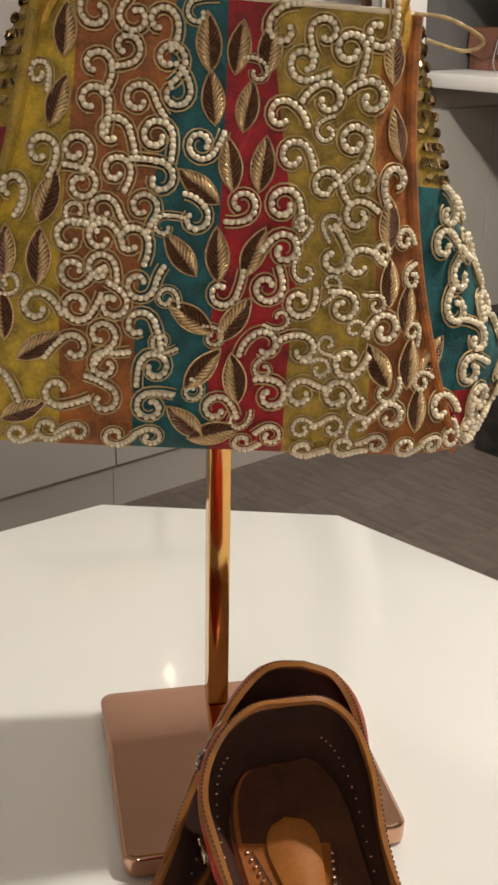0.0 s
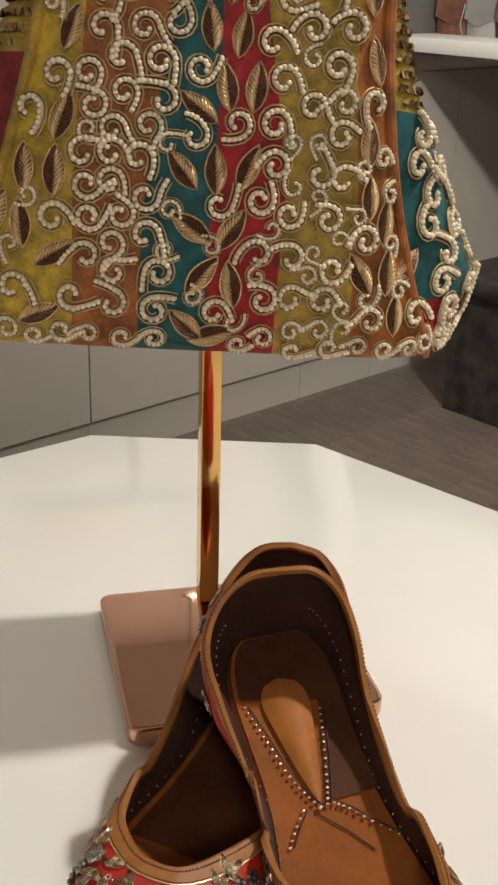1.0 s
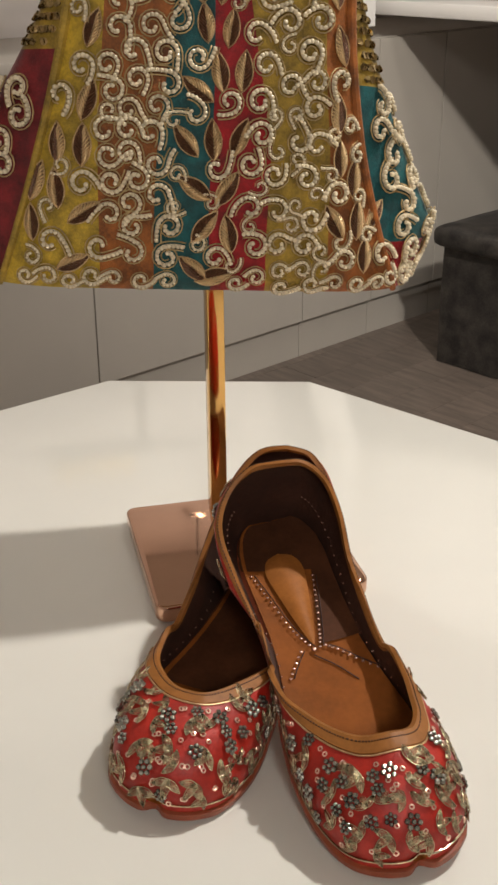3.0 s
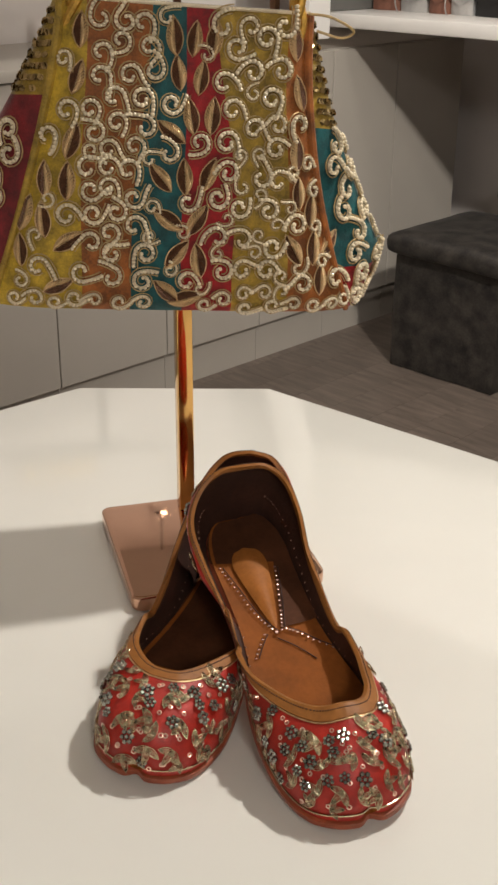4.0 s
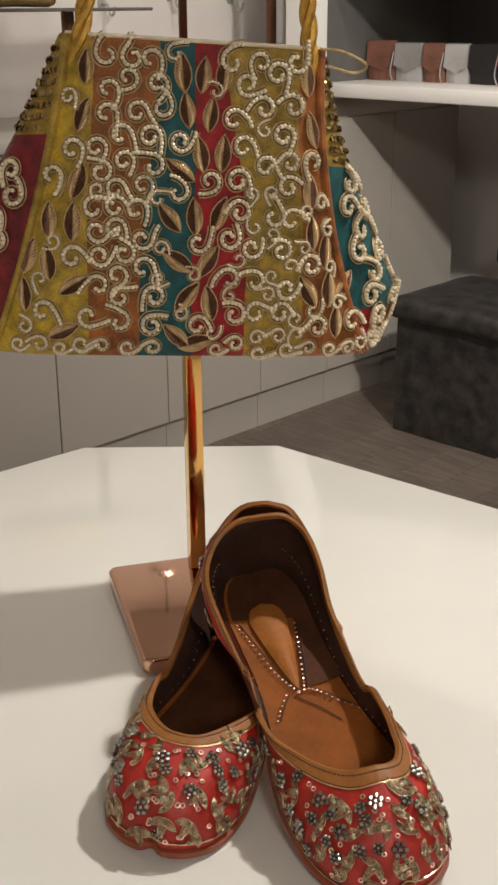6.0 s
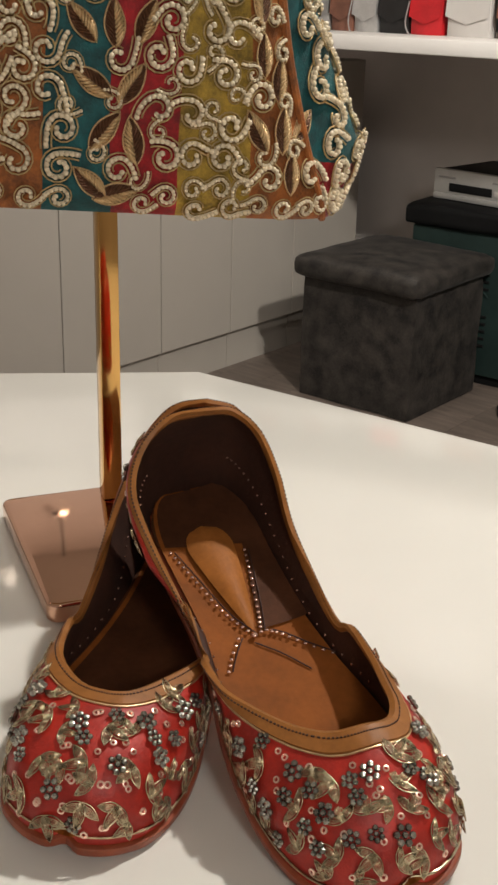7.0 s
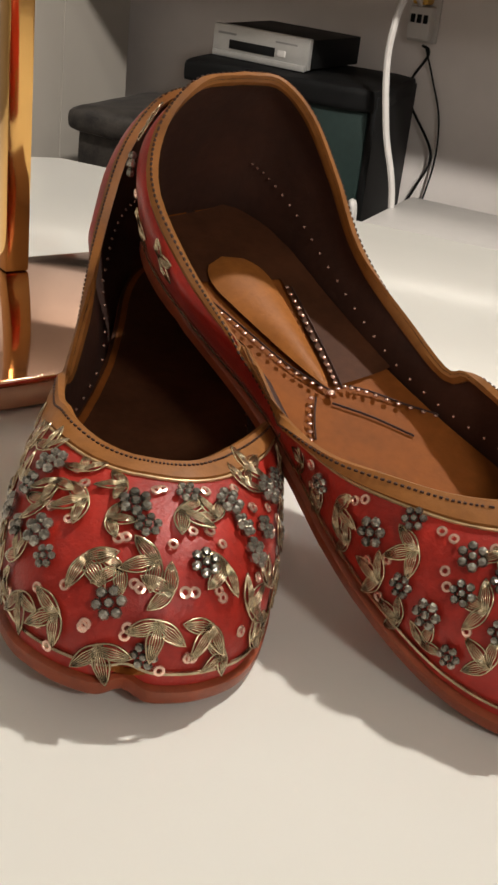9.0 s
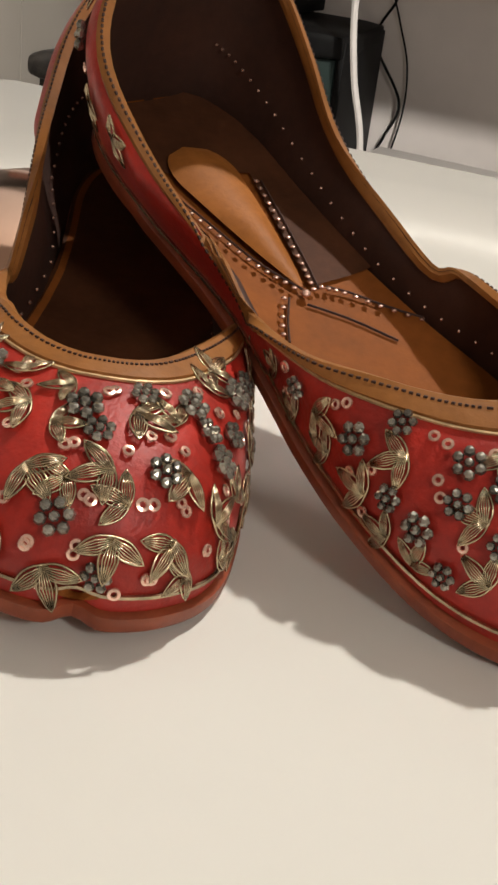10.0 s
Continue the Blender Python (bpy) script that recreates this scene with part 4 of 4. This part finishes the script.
def build_shoe(toe, heading, angle, roll, rim, sway, press, start, label):
    global GRID, NORM
    GRID = shoe_grid(rim, sway, press)
    NORM = grid_normals(GRID)
    shoe = thing("slip_on_shoe", Matrix(), label, "shoe", "pair of embroidered shoes")
    ux = Vector((heading[0], heading[1], 0)).normalized()
    rx = Vector((ux.y, -ux.x, 0))
    shoe.matrix_basis = Matrix((( rx.x, ux.x, 0, toe[0]), (rx.y, ux.y, 0, toe[1]), (0, 0, 1, 0.035 * abs(math.sin(roll))), (0, 0, 0, 1))) @ Matrix.Rotation(-roll, 4, "Y")
    ds = 0.0005
    hs, zs, turn = [-0.01], [0.0], []
    for k in range(560):
        s = -0.01 + k * ds
        q = min(1, max(0, (s - start) / 0.055))
        a = radians(angle) * q * q * (3 - 2 * q)
        turn.append(a)
        hs.append(hs[-1] + ds * math.cos(a))
        zs.append(zs[-1] + ds * math.sin(a))

    def bent(p):
        k = max(0, min(558, (p.y + 0.01) / ds))
        i, q = int(k), k - int(k)
        a = turn[i]
        h, z = hs[i] + (hs[i + 1] - hs[i]) * q, zs[i] + (zs[i + 1] - zs[i]) * q
        z += 0.003 * max(0.0, 1 - p.y / 0.06) ** 2      # the toe curls up
        return Vector((p.x, h - p.z * math.sin(a), z + p.z * math.cos(a)))

    def bent_dir(p, n):
        return (bent(p + n * 1e-3) - bent(p)).normalized()

    def ringed(rows):
        bm = grid_mesh([[bent(p) for p in r] for r in rows], True)
        weld(bm, 1e-6)
        bmesh.ops.recalc_face_normals(bm, faces=bm.faces)
        return bm

    cols = range(NG)
    # sole, welt, upper, lining
    outline = [GRID[i][0] for i in cols]
    grow = lambda p, g: Vector((p.x, p.y, 0)) + (Vector((p.x, p.y - 0.11 if abs(p.y - 0.11) > 0.09 else (p.y - 0.11) * 0.2, 0)).normalized() * g)
    rows = [[grow(p, g) + Vector((0, 0, z)) for p in outline] for g, z in ((-0.004, 0.0002), (0.0012, 0.0004), (0.0020, 0.0016), (0.0020, 0.0046), (0.0006, 0.0056), (-0.004, 0.0060))]
    bm = bmesh.new()
    bm = grid_mesh([[bent(p) for p in r] for r in rows], True)
    half = NC - 1
    for r_i in (0, len(rows) - 1):
        bm.verts.ensure_lookup_table()
        base = r_i * NG
        for k in range(half):
            a, b2 = base + k, base + k + 1
            a2, b3 = base + (NG - k) % NG, base + (NG - k - 1) % NG
            q = [bm.verts[j] for j in dict.fromkeys((a, b2, b3, a2))]
            if len(q) > 2:
                try:
                    bm.faces.new(q)
                except ValueError:
                    pass
    bmesh.ops.recalc_face_normals(bm, faces=bm.faces)
    part("sole", bm, SOLE, shoe, "red-brown leather sole")
    part("upper", ringed([[GRID[i][k] for i in cols] for k in range(NV + 1)]), RED_SILK, shoe, "scarlet silk upper")
    part("lining", ringed([[GRID[i][k] - NORM[i][k] * (0.0016 if k else 0.001) for i in cols] for k in range(NV + 1)]), BROWN, shoe, "brown leather lining")
    front = lambda i: min(1.0, max(0.0, (0.150 - GRID[i][NV].y) / 0.05))
    wide = lambda i: 0.0038 + 0.0066 * front(i)
    band = [[below_rim(i, wide(i), 0.0003) for i in cols], [below_rim(i, wide(i) - 0.0006, 0.0012) for i in cols], [below_rim(i, wide(i) * 0.5, 0.0013) for i in cols], [below_rim(i, 0.0010, 0.0012) for i in cols]]
    band += [[GRID[i][NV] + (GRID[i][NV] - GRID[i][NV - 1]).normalized() * 0.0009 - NORM[i][NV] * 0.0008 for i in cols]]
    band += [[below_rim(i, 0.0012, -0.0023) for i in cols], [below_rim(i, 0.0034, -0.0023) for i in cols], [below_rim(i, 0.0038, -0.0015) for i in cols]]
    part("binding", ringed(band), TAN, shoe, "tan leather binding round the opening")
    # cord under the binding and along the welt
    bm = bmesh.new()
    add_tube(bm, [bent(below_rim(i, wide(i) + 0.0006, 0.0004)) for i in cols if front(i) > 0.2], 0.0005, 5)
    part("gold_cord", bm, THREAD, shoe)
    bm = bmesh.new()
    pts = [bent(GRID[i][1] + NORM[i][1] * 0.0006) for i in cols]
    add_tube(bm, pts + pts[:1], 0.00065, 5, False)
    part("gold_cord", bm, ZARI, shoe)
    # stitches along the binding
    bm = bmesh.new()
    run = 0.0
    for i in cols:
        a, b2 = below_rim(i, wide(i) * 0.34, 0.00135), below_rim((i + 1) % NG, wide((i + 1) % NG) * 0.34, 0.00135)
        n = max(1, round((b2 - a).length / 0.0019))
        for k in range(n):
            p, q = a.lerp(b2, k / n), a.lerp(b2, (k + 0.55) / n)
            add_tube(bm, [bent(p), bent(q)], 0.00042, 4)
    tagged(part("stitching", bm, BROWN, shoe), kind="stuff")
    # insole, heel pad, straps and their studs
    rows = []
    for k in range(1, NC - 1):
        b, c2 = GRID[NG - k][0], GRID[k][0]
        m, w = (b.x + c2.x) / 2, max(0.002, (c2.x - b.x) / 2 - 0.0026)
        y = min(0.2465, max(0.006, c2.y))
        rows.append([Vector((m + w * q, y, 0.0076 + 0.0018 * abs(q) ** 3)) for q in np.linspace(-1, 1, 13)])
    part("insole", grid_mesh([[bent(p) for p in r] for r in rows]), TAN_PALE, shoe, "smooth tan leather insole")
    rows = []
    for k in range(25):
        q = k / 24
        s = 0.152 + q * 0.068
        w = 0.0003 + 0.0142 * (q ** 0.75) * math.sqrt(max(0, 1 - max(0, (q - 0.72) / 0.28) ** 2))
        rows.append([Vector((-0.0062 + 0.001 * q + w * e, s, 0.0100 + 0.0026 * (1 - e * e) * min(1, q * 3) * (1 - q ** 12))) for e in np.linspace(-1, 1, 11)])
    if not press:
        part("heel_pad", grid_mesh([[bent(p) for p in r] for r in rows]), PAD, shoe, "raised padded heel tongue")
    # a darker sheet over the rear insole stands in for the shade there
    rows = []
    start_at = 0.098 if press else 0.152
    for s in np.linspace(start_at, 0.2462, 30):
        i = min(range(4, NC - 12), key=lambda k: abs(GRID[k][0].y - s))
        x0 = -1 if press else -0.003 + 0.26 * (s - 0.150) if s < 0.204 else 0.011 - 0.0045 * (s - 0.204) / 0.001
        x0, x1 = max(x0, GRID[NG - i][0].x + 0.0012), GRID[i][0].x - 0.0012
        rows.append([Vector((x0 + (x1 - x0) * q, float(s), 0.0090 + 0.0016 * q ** 4)) for q in np.linspace(0, 1, 11)])
    part("heel_lining", grid_mesh([[bent(p) for p in r] for r in rows]), SHADED_TAN, shoe, "darker brown sheet that puts shade over the rear insole")
    for pts in () if press else ([(-0.026, 0.208), (-0.021, 0.188), (-0.0155, 0.166), (-0.0075, 0.1495)], [(0.010, 0.199), (0.006, 0.182), (0.001, 0.163), (-0.003, 0.1500)], [(0.0, 0.150), (0.006, 0.1455), (0.014, 0.137), (0.024, 0.128)], [(-0.0150, 0.1495), (-0.0215, 0.1415), (-0.0265, 0.134)]):
        reach = math.dist(pts[0], pts[-1])
        line = curve_through([(x, s, 0) for x, s in pts], max(5, round(reach / 0.0034)))
        bm = bmesh.new()
        add_tube(bm, [bent(p + Vector((0.0022, 0, 0.0094))) for p in line], 0.0004, 5)
        part("seam", bm, BROWN, shoe)
        bm = bmesh.new()
        for p in line:
            add_ball(bm, bent(p + Vector((0, 0, 0.0098))), 0.0010, 8, 5, 0.6)
        tagged(part("studding", bm, SEQUIN, shoe, "row of pale studs"), kind="stuff")
    if not press:
        bm = bmesh.new()
        add_tube(bm, [bent(p + Vector((0, 0, 0.0086))) for p in curve_through([(-0.008, 0.146, 0), (0.002, 0.136, 0), (0.011, 0.124, 0)], 12)], 0.0004, 5)
        part("seam", bm, BROWN, shoe)
    if not press:
        bm = bmesh.new()
        add_ball(bm, bent(Vector((-0.0070, 0.1490, 0.0100))), 0.0016, 10, 6, 0.8)
        part("stud", bm, SEQUIN, shoe)
    bm = bmesh.new()
    for i in cols:
        if 0.10 < GRID[i][3].y < 0.246:
            add_ball(bm, bent(GRID[i][4] - NORM[i][4] * 0.0026), 0.0006, 6, 4)
    tagged(part("lining_stitches", bm, SEQUIN, shoe), kind="stuff")
    # embroidery
    spots = [(i, k) for i in cols for k in range(1, NV)]
    held = []
    own = random.Random(int(angle * 10))

    def stitch(me, col, row, size, tip):
        i, k = int(col), min(int(row), NV - 1)
        fa, fb = col - i, row - k
        j = (i + 1) % NG
        mix = lambda g: (g[i][k] * (1 - fa) + g[j][k] * fa) * (1 - fb) + (g[i][k + 1] * (1 - fa) + g[j][k + 1] * fa) * fb
        p, n = mix(GRID), mix(NORM).normalized()
        if me is not RING:
            held.append(p)
        z = bent_dir(p, n)
        d = Vector((math.cos(tip), math.sin(tip), 0.3 * math.sin(tip)))
        y = (d - z * d.dot(z)).normalized()
        m = Matrix((y.cross(z), y, z)).transposed().to_4x4()
        place(me.name.split(".")[0], me, shoe, "", Matrix.Translation(bent(p + n * 0.0004)) @ m @ Matrix.Scale(size, 4))

    flowers, sprays, rings = (LOW_FLOWERS, LOW_SPRAYS, LOW_RINGS) if press else (HIGH_FLOWERS, HIGH_SPRAYS, HIGH_RINGS)
    for c, r in flowers:
        stitch(FLOWER, c, r, own.uniform(1.02, 1.14), own.uniform(0, 1))
    for c, r, tip in sprays:
        stitch(SPRAY, c, r, own.uniform(0.95, 1.06), radians(tip) + own.uniform(-0.2, 0.2))
    for c, r in rings:
        stitch(RING, c, r, own.uniform(1.1, 1.3), 0)
    # further motifs where the silk is still bare
    for n in range(3000):
        i, k = own.choice(spots)
        p = GRID[i][k]
        room = 0.0082 if n < 1800 else 0.0064
        if k < 2 or p.y > 0.128 or (GRID[i][NV] - p).length < 0.0145 or min((p - q).length for q in held) < room:
            continue
        if n < 1800:
            stitch(own.choice((SPRAY, SPRAY, FLOWER)), i, k, own.uniform(0.8, 0.92), own.uniform(0, 6.28))
        else:
            held.append(p)
            stitch(RING, i, k, own.uniform(1.05, 1.25), 0)
    # pull tab at the heel
    rows = [[bent(Vector((w, 0.2505 + 0.0035 * math.sin(q * 3.1), 0.008 + 0.026 * q))) for w in (-0.006, -0.003, 0, 0.003, 0.006)] for q in np.linspace(0, 1, 9)]
    part("heel_tab", grid_mesh(rows), TAN, shoe)
    return shoe


build_shoe((-0.0198, -0.340), (0.290, 0.957), 11.5, -0.10, LOW_RIM, SWAY["low"], 0.5, 0.022, "scarlet embroidered slip-on shoe, its heel behind the other's")
build_shoe((0.126, -0.376), (-0.331, 0.944), 22.0, 0.07, HIGH_RIM, SWAY["high"], 0, 0.008, "scarlet embroidered slip-on shoe, its heel propped in the other shoe")

# ---------------------------------------------------------------- floor planks
plank_mesh = {}
for row in range(42):
    x = -0.49 + row * 0.127
    if x > 4.78:
        break
    y = -5.19 - (row * 0.47) % 1.2
    while y < 0:
        y0, y1 = max(y, -5.19), min(y + 1.2, -0.001)
        y += 1.2
        if y1 - y0 < 0.05:
            continue
        key = round(y1 - y0, 3)
        if key not in plank_mesh:
            bm = box_mesh((0, 0, -0.004), (0.1264, key - 0.0008, 0))
            me = bpy.data.meshes.new("plank")
            bm.to_mesh(me)
            bm.free()
            me.materials.append(PANEL_WOOD)
            plank_mesh[key] = me
        place("plank", plank_mesh[key], floor, "", pose(x, y0, FLOOR))
